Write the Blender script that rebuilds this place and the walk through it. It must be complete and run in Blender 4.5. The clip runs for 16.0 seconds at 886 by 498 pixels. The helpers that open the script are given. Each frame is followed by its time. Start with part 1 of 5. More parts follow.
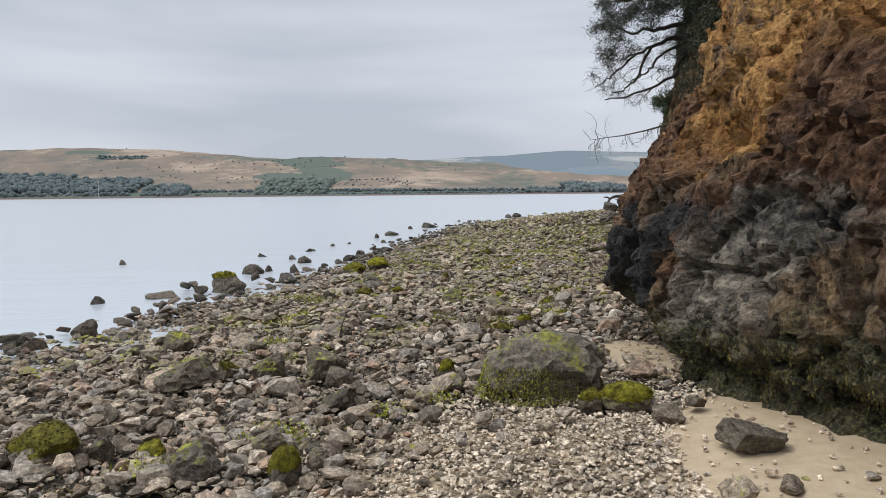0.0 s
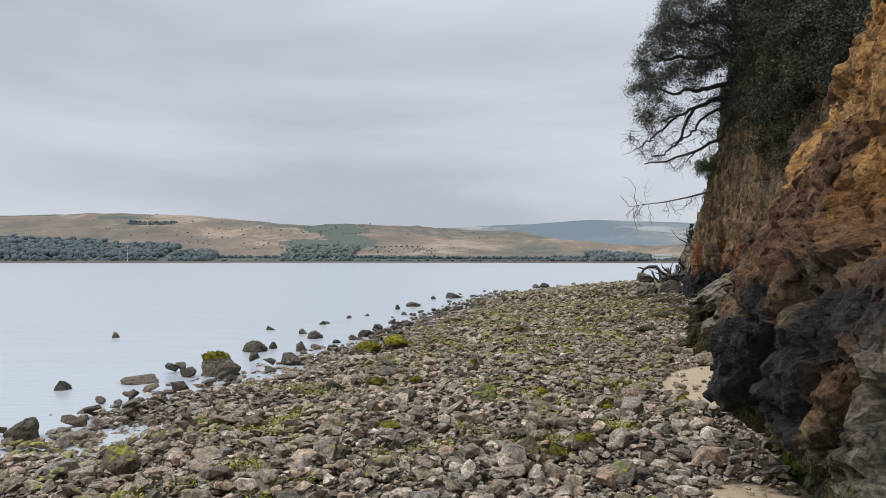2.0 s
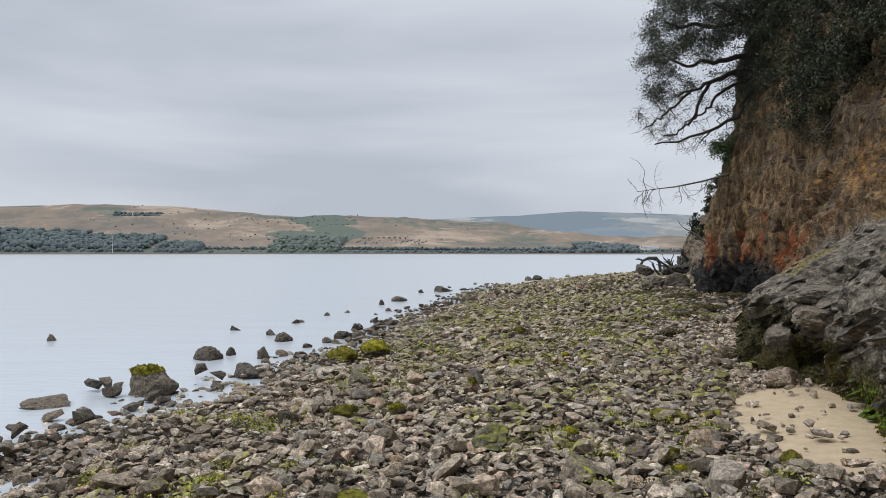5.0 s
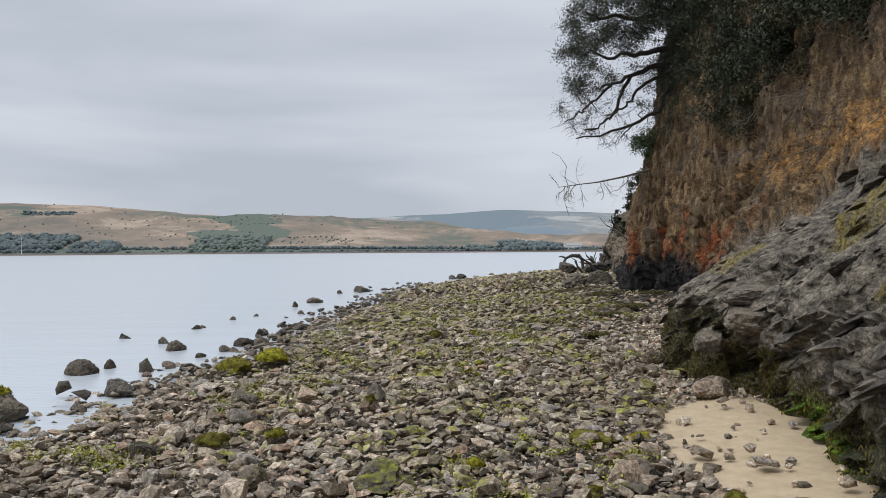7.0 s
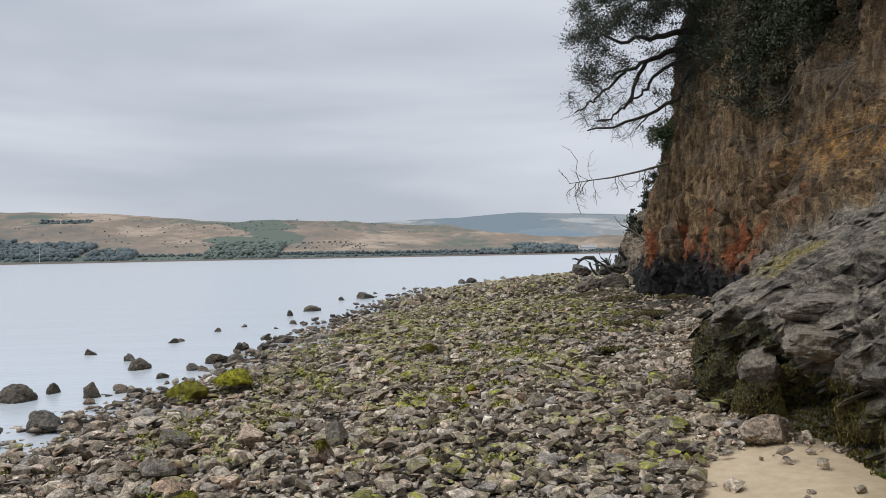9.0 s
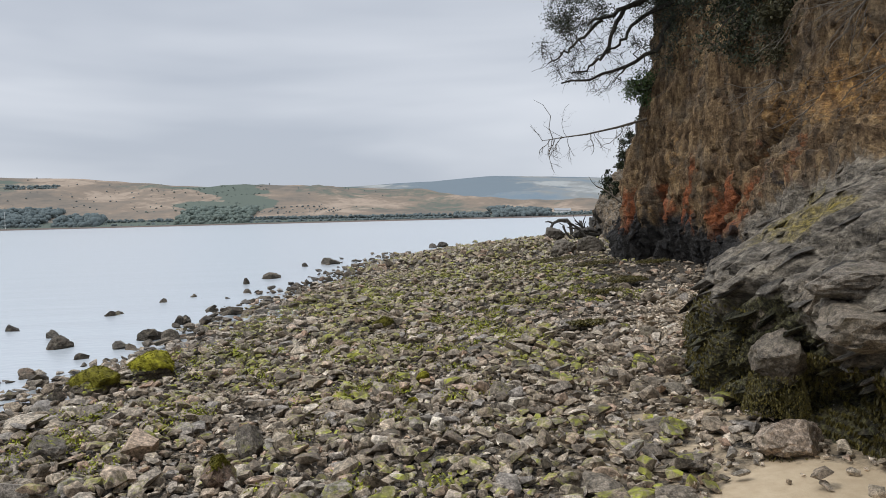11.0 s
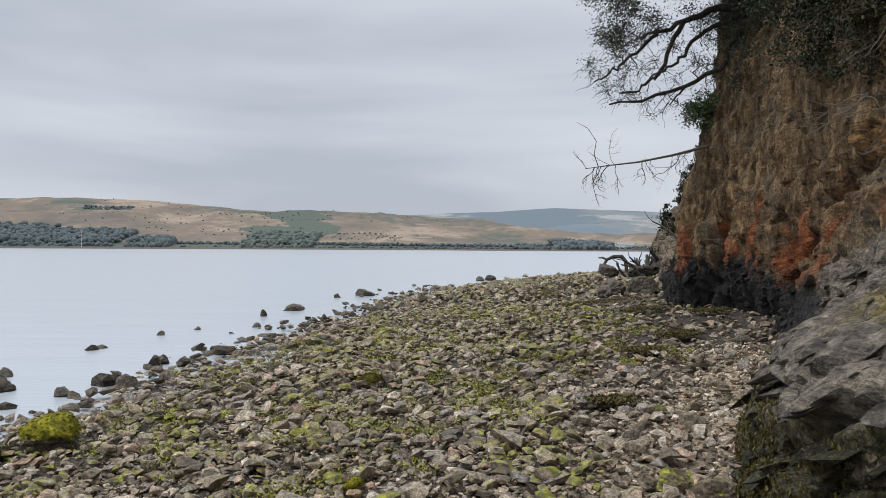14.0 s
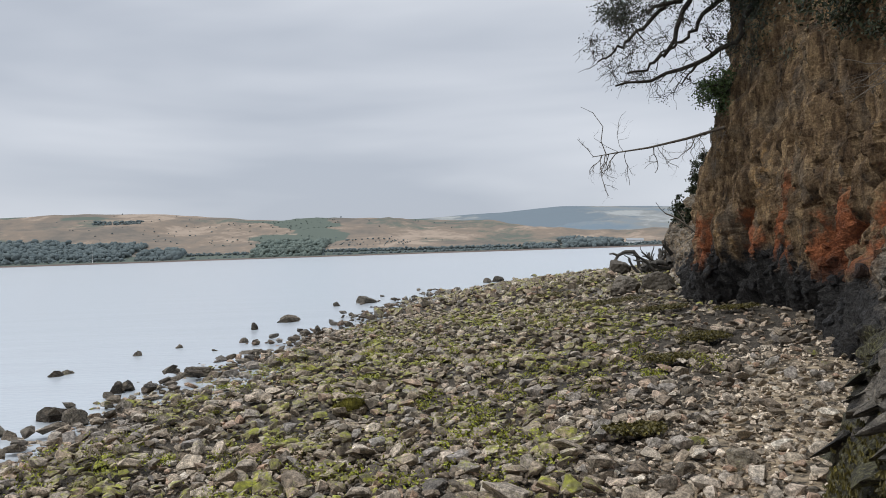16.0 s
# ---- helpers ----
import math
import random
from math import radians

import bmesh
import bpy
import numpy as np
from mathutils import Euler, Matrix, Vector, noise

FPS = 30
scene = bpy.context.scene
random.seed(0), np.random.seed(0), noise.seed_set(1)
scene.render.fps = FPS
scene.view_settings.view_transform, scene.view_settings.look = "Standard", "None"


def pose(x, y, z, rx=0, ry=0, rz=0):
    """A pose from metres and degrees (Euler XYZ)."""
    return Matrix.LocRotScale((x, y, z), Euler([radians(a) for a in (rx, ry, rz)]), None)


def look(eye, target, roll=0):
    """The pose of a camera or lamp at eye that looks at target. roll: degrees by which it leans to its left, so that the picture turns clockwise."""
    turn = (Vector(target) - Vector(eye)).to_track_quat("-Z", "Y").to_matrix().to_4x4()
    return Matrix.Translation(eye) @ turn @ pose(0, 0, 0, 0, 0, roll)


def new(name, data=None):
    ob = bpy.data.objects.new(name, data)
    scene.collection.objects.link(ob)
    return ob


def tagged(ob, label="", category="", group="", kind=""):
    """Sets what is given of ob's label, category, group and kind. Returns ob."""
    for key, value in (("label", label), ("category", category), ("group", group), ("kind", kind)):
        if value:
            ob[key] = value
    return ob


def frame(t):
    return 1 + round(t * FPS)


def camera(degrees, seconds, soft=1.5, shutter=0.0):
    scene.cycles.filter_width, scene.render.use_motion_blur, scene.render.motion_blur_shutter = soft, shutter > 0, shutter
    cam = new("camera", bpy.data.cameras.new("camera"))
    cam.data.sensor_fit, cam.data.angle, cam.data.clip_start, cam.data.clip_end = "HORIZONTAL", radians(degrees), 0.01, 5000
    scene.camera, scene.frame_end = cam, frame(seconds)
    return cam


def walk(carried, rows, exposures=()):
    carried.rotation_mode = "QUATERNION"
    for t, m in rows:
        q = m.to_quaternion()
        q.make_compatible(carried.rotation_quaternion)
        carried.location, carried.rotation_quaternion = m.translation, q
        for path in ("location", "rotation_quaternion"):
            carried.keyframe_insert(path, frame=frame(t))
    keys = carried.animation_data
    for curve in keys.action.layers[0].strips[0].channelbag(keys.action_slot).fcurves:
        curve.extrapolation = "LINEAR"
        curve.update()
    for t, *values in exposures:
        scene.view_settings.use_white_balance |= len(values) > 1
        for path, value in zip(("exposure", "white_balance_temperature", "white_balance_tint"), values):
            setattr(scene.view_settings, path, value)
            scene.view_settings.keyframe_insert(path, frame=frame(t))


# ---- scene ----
cam = camera(60.7, 16.0, 0.9)
PATH = [
    (0, (0.249, -0.288, 1.536), (0.181, 1.706, 1.388), -0.6),
    (0.5, (0.182, 0.253, 1.536), (0.053, 2.246, 1.416), 0.2),
    (1, (0.129, 0.769, 1.555), (-0.111, 2.754, 1.51), 0.3),
    (1.5, (0.079, 1.316, 1.589), (-0.076, 3.31, 1.615), 0.4),
    (2, (0.109, 1.83, 1.578), (-0.021, 3.826, 1.609), 0.0),
    (2.5, (0.08, 2.303, 1.551), (-0.023, 4.3, 1.575), -0.6),
    (3, (0.055, 2.726, 1.565), (-0.041, 4.724, 1.585), -0.5),
    (3.5, (0.11, 3.225, 1.586), (-0.006, 5.221, 1.603), -0.1),
    (3.7, (0.087, 3.37, 1.566), (-0.035, 5.366, 1.581), -0.1),
    (5.8, (-0.11, 4.884, 1.553), (-0.13, 6.884, 1.551), 0.3),
    (6, (-0.094, 4.963, 1.543), (-0.075, 6.963, 1.538), 0.2),
    (6.5, (0.085, 5.294, 1.55), (0.166, 7.292, 1.547), -0.1),
    (7, (0.224, 5.544, 1.554), (0.318, 7.542, 1.558), -0.4),
    (7.5, (0.369, 5.98, 1.562), (0.453, 7.979, 1.584), -0.5),
    (8, (0.443, 6.401, 1.551), (0.514, 8.4, 1.58), -0.6),
    (8.5, (0.542, 6.825, 1.546), (0.607, 8.824, 1.57), -0.9),
    (9, (0.661, 7.247, 1.542), (0.717, 9.246, 1.556), -1.1),
    (9.5, (0.764, 7.673, 1.551), (0.825, 9.672, 1.564), -1.3),
    (10, (0.847, 8.051, 1.52), (0.946, 10.048, 1.509), -1.5),
    (10.2, (0.88, 8.167, 1.512), (1.003, 10.163, 1.48), -1.5),
    (12.3, (1.274, 9.411, 1.513), (1.376, 11.406, 1.415), -0.9),
    (12.5, (1.372, 9.542, 1.527), (1.462, 11.538, 1.441), -0.6),
    (13, (1.526, 9.918, 1.566), (1.586, 11.916, 1.504), -0.3),
    (13.5, (1.666, 10.322, 1.588), (1.675, 12.322, 1.553), 0.2),
    (14, (1.832, 10.663, 1.588), (1.795, 12.662, 1.586), 0.3),
    (14.5, (1.978, 10.988, 1.598), (1.941, 12.987, 1.618), -0.6),
    (15, (2.047, 11.378, 1.59), (2.052, 13.378, 1.618), -1.2),
    (15.5, (2.09, 11.714, 1.567), (2.091, 13.714, 1.582), -1.7),
    (16, (2.054, 12.072, 1.562), (1.993, 14.071, 1.567), -1.9),
]
walk(cam, [(t, look(eye, target, roll)) for t, eye, target, roll in PATH], [(0, 0.12), (0.8, 0.14), (2.0, 0.05), (10.2, 0.07), (12.4, 0.17), (13.2, 0.11), (14.2, 0.04), (16, 0.06)])

# ---- world, sun ----
world = bpy.data.worlds.new("overcast_sky")
scene.world = world
world.use_nodes = True
wn, wl = world.node_tree.nodes, world.node_tree.links
wn.clear()
w_out = wn.new("ShaderNodeOutputWorld")
w_bg = wn.new("ShaderNodeBackground")
w_sky = wn.new("ShaderNodeTexSky")
w_sky.sky_type = "NISHITA"
w_sky.sun_disc = False
w_sky.sun_elevation = radians(52)
w_sky.sun_rotation = radians(-60)
w_scale = wn.new("ShaderNodeVectorMath")
w_scale.operation = "SCALE"
w_scale.inputs["Scale"].default_value = 0.09
wl.new(w_sky.outputs[0], w_scale.inputs[0])
w_tc = wn.new("ShaderNodeTexCoord")
w_map = wn.new("ShaderNodeMapping")
w_map.inputs["Scale"].default_value = (1.0, 1.0, 5.5)
w_map.inputs["Location"].default_value = (3.1, 0.4, 0.35)
wl.new(w_tc.outputs["Generated"], w_map.inputs[0])
w_noise = wn.new("ShaderNodeTexNoise")
w_noise.inputs["Scale"].default_value = 0.95
w_noise.inputs["Detail"].default_value = 4.5
w_noise.inputs["Roughness"].default_value = 0.5
w_noise.inputs["Distortion"].default_value = 0.35
wl.new(w_map.outputs[0], w_noise.inputs["Vector"])
w_ramp = wn.new("ShaderNodeValToRGB")
w_ramp.color_ramp.elements[0].position = 0.36
w_ramp.color_ramp.elements[0].color = (0.425, 0.465, 0.535, 1)
w_ramp.color_ramp.elements[1].position = 0.66
w_ramp.color_ramp.elements[1].color = (0.700, 0.730, 0.785, 1)
wl.new(w_noise.outputs[0], w_ramp.inputs[0])
w_mix = wn.new("ShaderNodeMix")
w_mix.data_type = "RGBA"
w_mix.inputs[0].default_value = 0.96
wl.new(w_scale.outputs[0], w_mix.inputs[6])
wl.new(w_ramp.outputs[0], w_mix.inputs[7])
wl.new(w_mix.outputs[2], w_bg.inputs[0])
w_sep = wn.new("ShaderNodeSeparateXYZ")
wl.new(w_tc.outputs["Generated"], w_sep.inputs[0])
w_dome = wn.new("ShaderNodeMapRange")
w_dome.inputs["From Min"].default_value = 0.40
w_dome.inputs["From Max"].default_value = 1.0
w_dome.inputs["To Min"].default_value = 1.07
w_dome.inputs["To Max"].default_value = 2.5
wl.new(w_sep.outputs[2], w_dome.inputs[0])
wl.new(w_dome.outputs[0], w_bg.inputs[1])
wl.new(w_bg.outputs[0], w_out.inputs[0])

sun = new("sun", bpy.data.lights.new("sun", "SUN"))
sun.data.energy = 1.35
sun.data.angle = radians(18)
sun.data.color = (1.0, 0.97, 0.93)
sun.matrix_world = look((-30, 12, 44), (0, 22, 0))


# ---- number helpers ----
def u32(a):
    return a.astype(np.int64).astype(np.uint32)


def hash3(i, j, k, seed):
    """Three even random numbers 0..1 for each lattice cell."""
    h = u32(i) * np.uint32(374761393) + u32(j) * np.uint32(668265263) + u32(k) * np.uint32(2147483647 - 58) + np.uint32(seed * 7919 + 13)
    out = []
    for m in (1274126177, 2246822519, 3266489917):
        h = (h ^ (h >> np.uint32(13))) * np.uint32(m)
        h = h ^ (h >> np.uint32(16))
        out.append((h & np.uint32(0xFFFFFF)).astype(np.float64) / 0xFFFFFF)
    return out


def vnoise(p, seed=0):
    """Smooth value noise, -1..1, at the rows of p."""
    f = np.floor(p)
    d = p - f
    d = d * d * (3 - 2 * d)
    total = np.zeros(len(p))
    for a in (0, 1):
        for b in (0, 1):
            for c in (0, 1):
                w = (d[:, 0] if a else 1 - d[:, 0]) * (d[:, 1] if b else 1 - d[:, 1]) * (d[:, 2] if c else 1 - d[:, 2])
                total += w * hash3(f[:, 0] + a, f[:, 1] + b, f[:, 2] + c, seed)[0]
    return total * 2 - 1


def fbm(p, octaves=4, seed=0, ridged=False):
    total, amp = np.zeros(len(p)), 0.5
    for o in range(octaves):
        n = vnoise(p * 2.03 ** o + 17.3 * o, seed + o)
        total += amp * (1 - 2 * np.abs(n) if ridged else n)
        amp *= 0.5
    return total


def blocks(p, seed=0, tilt=0.5):
    """Broken rock: each cell of a jittered lattice is a tilted facet; returns its height and the distance to the crack."""
    f = np.floor(p)
    d1 = np.full(len(p), 9.0)
    d2 = np.full(len(p), 9.0)
    height = np.zeros(len(p))
    for a in (-1, 0, 1):
        for b in (-1, 0, 1):
            for c in (-1, 0, 1):
                r = hash3(f[:, 0] + a, f[:, 1] + b, f[:, 2] + c, seed)
                q = np.stack([f[:, 0] + a + r[0], f[:, 1] + b + r[1], f[:, 2] + c + r[2]], 1)
                v = p - q
                d = (v * v).sum(1)
                g = hash3(f[:, 0] + a, f[:, 1] + b, f[:, 2] + c, seed + 5)
                h = 0.5 * (g[0] - 0.5) + tilt * ((g[1] - 0.5) * v[:, 0] + (g[2] - 0.5) * v[:, 1] + (r[0] - 0.5) * v[:, 2]) * 2
                near = d < d1
                d2 = np.where(near, d1, np.minimum(d2, d))
                height = np.where(near, h, height)
                d1 = np.where(near, d, d1)
    return height, np.sqrt(d2) - np.sqrt(d1)


def smooth(a, b, x):
    t = np.clip((np.asarray(x, float) - a) / (b - a), 0, 1)
    return t * t * (3 - 2 * t)


def mesh_of(name, verts, faces, material=None, flat=True, attrs=()):
    """One mesh from arrays; attrs: pairs of name and a value for each vertex."""
    me = bpy.data.meshes.new(name)
    verts, faces = np.asarray(verts, np.float32), np.asarray(faces, np.int32)
    n, k = faces.shape
    me.vertices.add(len(verts))
    me.vertices.foreach_set("co", verts.ravel())
    me.loops.add(n * k)
    me.loops.foreach_set("vertex_index", faces.ravel())
    me.polygons.add(n)
    me.polygons.foreach_set("loop_start", np.arange(0, n * k, k, dtype=np.int32))
    me.polygons.foreach_set("use_smooth", np.full(n, not flat, dtype=bool))
    for key, value in attrs:
        me.attributes.new(key, "FLOAT", "POINT").data.foreach_set("value", np.asarray(value, np.float32))
    me.update(calc_edges=True)
    me.validate()
    if material:
        me.materials.append(material)
    return me


def grid_faces(nu, nv):
    i = np.arange(nu * nv).reshape(nu, nv)
    return np.stack([i[:-1, :-1], i[1:, :-1], i[1:, 1:], i[:-1, 1:]], 2).reshape(-1, 4)


def part(name, me, parent, label="", kind=""):
    ob = new(name, me)
    ob.parent = parent
    return tagged(ob, label, "", "", kind)


# ---- plan of the shore ----
WATER = -0.39


def shore_x(y):
    """The x of the water's edge."""
    return np.interp(y, [0, 9, 11, 14.7, 17.5, 20.5, 27, 36, 41, 48, 58.5, 77, 130, 400], [-6.1, -5.25, -4.8, -4.2, -3.45, -2.8, -2.2, -0.8, -0.3, 1.2, 5.2, 15.0, 43, 240])


def beach_z(x, y):
    """The mean height of the beach."""
    x, y = np.asarray(x, float), np.asarray(y, float)
    slope = 0.0715 * np.interp(y, [0, 36, 50, 80], [1, 1, 0.9, 0.85])
    d = x - shore_x(y)
    z = WATER + slope * np.where(d > 0, d, 0.8 * d) - 0.05
    return np.clip(z, -3.0, 1.2)


def sand_zone(x, y):
    """How much bare sand lies at a place: the patch under the near rocks and the bay before the ledge."""
    a = 1 - smooth(0.55, 1.0, np.hypot((x - 2.1) / 0.95, (y - 3.6) / 1.8))
    b = 1 - smooth(0.7, 1.0, np.hypot((x - 2.82 - 0.12 * (y - 11)) / 0.80, (y - 11.0) / 2.0))
    c = 0.6 * (1 - smooth(0.5, 1.0, np.hypot((x - 1.72) / 0.45, (y - 6.3) / 1.2)))
    gap = face_x(y, np.full(np.shape(y), 0.25)) - x
    d = 0.42 * smooth(3.4, 0.6, gap) * smooth(11.5, 12.5, y) * (1 - smooth(20, 25, y))
    e = 0.42 * (1 - smooth(0.6, 1.0, np.hypot((x - 0.6) / 1.9, (y - 3.9) / 1.6)))
    return np.clip(np.maximum(np.maximum(np.maximum(a, b), c), np.maximum(d, e)), 0, 1)


# the rock face: at each place along the shore, the x of the face at the heights in FACE_Z
FACE_Z = [-0.6, 0.2, 0.6, 1.1, 1.6, 2.1, 2.7, 3.5, 5.0, 7.0, 10.5]
FACE = [
    (-8.0, [4.2, 4.2, 4.2, 4.3, 4.4, 4.5, 4.6, 4.8, 5.2, 5.8, 7.0]),
    (1.0, [3.4, 3.3, 3.2, 3.2, 3.2, 3.3, 3.4, 3.6, 4.0, 4.8, 6.0]),
    (4.1, [2.5, 2.20, 2.15, 2.15, 2.2, 2.3, 2.5, 2.8, 3.4, 4.4, 5.8]),
    (5.2, [2.0, 1.76, 1.78, 1.88, 1.95, 2.08, 2.3, 2.6, 3.3, 4.4, 6.0]),
    (6.2, [2.1, 1.85, 1.66, 1.66, 1.78, 1.98, 2.2, 2.55, 3.4, 4.6, 6.1]),
    (6.9, [2.2, 1.93, 1.66, 1.52, 1.72, 2.00, 2.32, 2.68, 3.5, 4.8, 6.3]),
    (7.6, [2.3, 2.1, 1.90, 1.78, 1.92, 2.2, 2.55, 2.95, 3.8, 5.1, 6.5]),
]
FACE += [
    (8.3, [2.6, 2.40, 2.35, 2.35, 2.45, 2.7, 3.1, 3.5, 4.4, 5.6, 6.9]),
    (9.0, [2.8, 2.60, 2.56, 2.60, 2.8, 3.1, 3.6, 4.2, 4.9, 5.8, 7.0]),
    (9.9, [2.9, 2.77, 2.80, 2.9, 3.2, 3.6, 4.1, 4.6, 5.2, 6.0, 7.1]),
    (12.0, [3.5, 3.42, 3.35, 3.35, 3.6, 4.3, 5.0, 5.5, 6.0, 6.6, 7.5]),
    (13.8, [3.26, 3.13, 3.13, 3.20, 3.9, 5.0, 5.8, 6.1, 6.5, 7.0, 7.9]),
    (15.4, [3.65, 3.53, 3.54, 3.83, 4.75, 5.8, 6.3, 6.5, 6.9, 7.3, 8.1]),
    (17.2, [4.6, 4.45, 4.6, 5.1, 5.8, 6.4, 6.7, 6.9, 7.2, 7.6, 8.3]),
]
FACE += [
    (19.3, [5.8, 5.70, 5.8, 6.2, 6.5, 6.8, 7.0, 7.2, 7.5, 7.8, 8.5]),
    (21.5, [7.1, 7.00, 7.1, 7.2, 7.3, 7.35, 7.4, 7.5, 7.7, 8.0, 8.7]),
    (24.0, [7.9, 7.80, 7.85, 7.95, 7.95, 7.95, 7.9, 7.95, 8.1, 8.4, 9.0]),
    (26.5, [8.2, 8.10, 8.05, 8.0, 8.0, 7.95, 7.9, 8.0, 8.3, 8.7, 9.3]),
    (29.0, [7.45, 7.40, 7.4, 7.42, 7.48, 7.55, 7.62, 7.75, 8.05, 8.5, 9.2]),
    (30.5, [7.4, 7.35, 7.4, 7.6, 7.8, 7.95, 8.05, 8.3, 8.9, 9.6, 10.6]),
]
FACE += [
    (33.0, [9.0, 8.9, 9.0, 9.2, 9.4, 9.7, 10.0, 10.5, 11.3, 12.3, 13.9]),
    (37.5, [9.8, 9.7, 9.8, 10.0, 10.3, 10.5, 10.8, 11.2, 11.9, 13.1, 15.1]),
    (45.0, [10.9, 10.8, 10.9, 11.0, 11.1, 11.2, 11.6, 12.1, 12.9, 14.3, 16.7]),
    (54.0, [13.2, 13.1, 13.2, 13.4, 13.6, 13.9, 14.3, 14.9, 15.9, 17.6, 20.6]),
    (72.0, [22.0, 22.0, 22.1, 22.3, 22.6, 23.0, 23.5, 24.2, 25.5, 27.5, 31.0]),
    (115.0, [52.0, 52.0, 52.2, 52.5, 53.0, 53.4, 54.0, 55.0, 57.0, 60.0, 66.0]),
]
FACE_Y = np.array([row[0] for row in FACE])
FACE_X = np.array([row[1] for row in FACE])


def face_x(y, z):
    """The x of the rock face at (y, z)."""
    y, z = np.broadcast_arrays(np.asarray(y, float), np.asarray(z, float))
    cols = np.stack([np.interp(y.ravel(), FACE_Y, FACE_X[:, k]) for k in range(len(FACE_Z))], 1)
    zz = np.clip(z.ravel(), FACE_Z[0], FACE_Z[-1])
    k = np.clip(np.searchsorted(FACE_Z, zz) - 1, 0, len(FACE_Z) - 2)
    fz = np.array(FACE_Z)
    w = (zz - fz[k]) / (fz[k + 1] - fz[k])
    r = np.arange(len(zz))
    return (cols[r, k] * (1 - w) + cols[r, k + 1] * w).reshape(y.shape)


# ---- materials ----
def mat(name, rough=0.85, spec=0.3):
    m = bpy.data.materials.new(name)
    m.use_nodes = True
    b = m.node_tree.nodes["Principled BSDF"]
    b.inputs["Roughness"].default_value = rough
    b.inputs["Specular IOR Level"].default_value = spec
    return m, m.node_tree.nodes, m.node_tree.links, b


def tex(n, l, kind="Noise", scale=5.0, detail=4.0, rough=0.55, stretch=None, geo=True):
    t = n.new("ShaderNodeTex" + kind)
    t.inputs["Scale"].default_value = scale
    if kind == "Noise":
        t.inputs["Detail"].default_value = detail
        t.inputs["Roughness"].default_value = rough
    g = n.new("ShaderNodeNewGeometry") if geo else n.new("ShaderNodeTexCoord")
    src = g.outputs["Position"] if geo else g.outputs["Object"]
    if stretch:
        mp = n.new("ShaderNodeMapping")
        mp.inputs["Scale"].default_value = stretch[:3]
        if len(stretch) > 3:
            mp.inputs["Rotation"].default_value = [radians(a) for a in stretch[3:]]
        l.new(src, mp.inputs[0])
        src = mp.outputs[0]
    l.new(src, t.inputs["Vector"])
    return t.outputs[0]


def ramp(n, l, src, stops, linear=True):
    r = n.new("ShaderNodeValToRGB")
    e = r.color_ramp.elements
    while len(e) < len(stops):
        e.new(0.5)
    for k, (pos, c) in enumerate(stops):
        e[k].position = pos
        e[k].color = (*c, 1) if len(c) == 3 else c
    l.new(src, r.inputs[0])
    return r.outputs[0]


def grey(v):
    return (v, v, v)


def blend(n, l, fac, a, b, mode="MIX"):
    m = n.new("ShaderNodeMix")
    m.data_type = "RGBA"
    m.blend_type = mode
    for k, v in ((0, fac), (6, a), (7, b)):
        if isinstance(v, (int, float)):
            m.inputs[k].default_value = v
        elif isinstance(v, tuple):
            m.inputs[k].default_value = (*v, 1)
        else:
            l.new(v, m.inputs[k])
    return m.outputs[2]


def math2(n, l, op, a, b=0.0, clamp=False):
    m = n.new("ShaderNodeMath")
    m.operation = op
    m.use_clamp = clamp
    for k, v in ((0, a), (1, b)):
        if isinstance(v, (int, float)):
            m.inputs[k].default_value = v
        else:
            l.new(v, m.inputs[k])
    return m.outputs[0]


def bump(n, l, b, src, strength=0.5, dist=0.02):
    bp = n.new("ShaderNodeBump")
    bp.inputs["Strength"].default_value = strength
    bp.inputs["Distance"].default_value = dist
    l.new(src, bp.inputs["Height"])
    l.new(bp.outputs[0], b.inputs["Normal"])


def attr(n, name):
    a = n.new("ShaderNodeAttribute")
    a.attribute_name = name
    return a.outputs["Fac"]


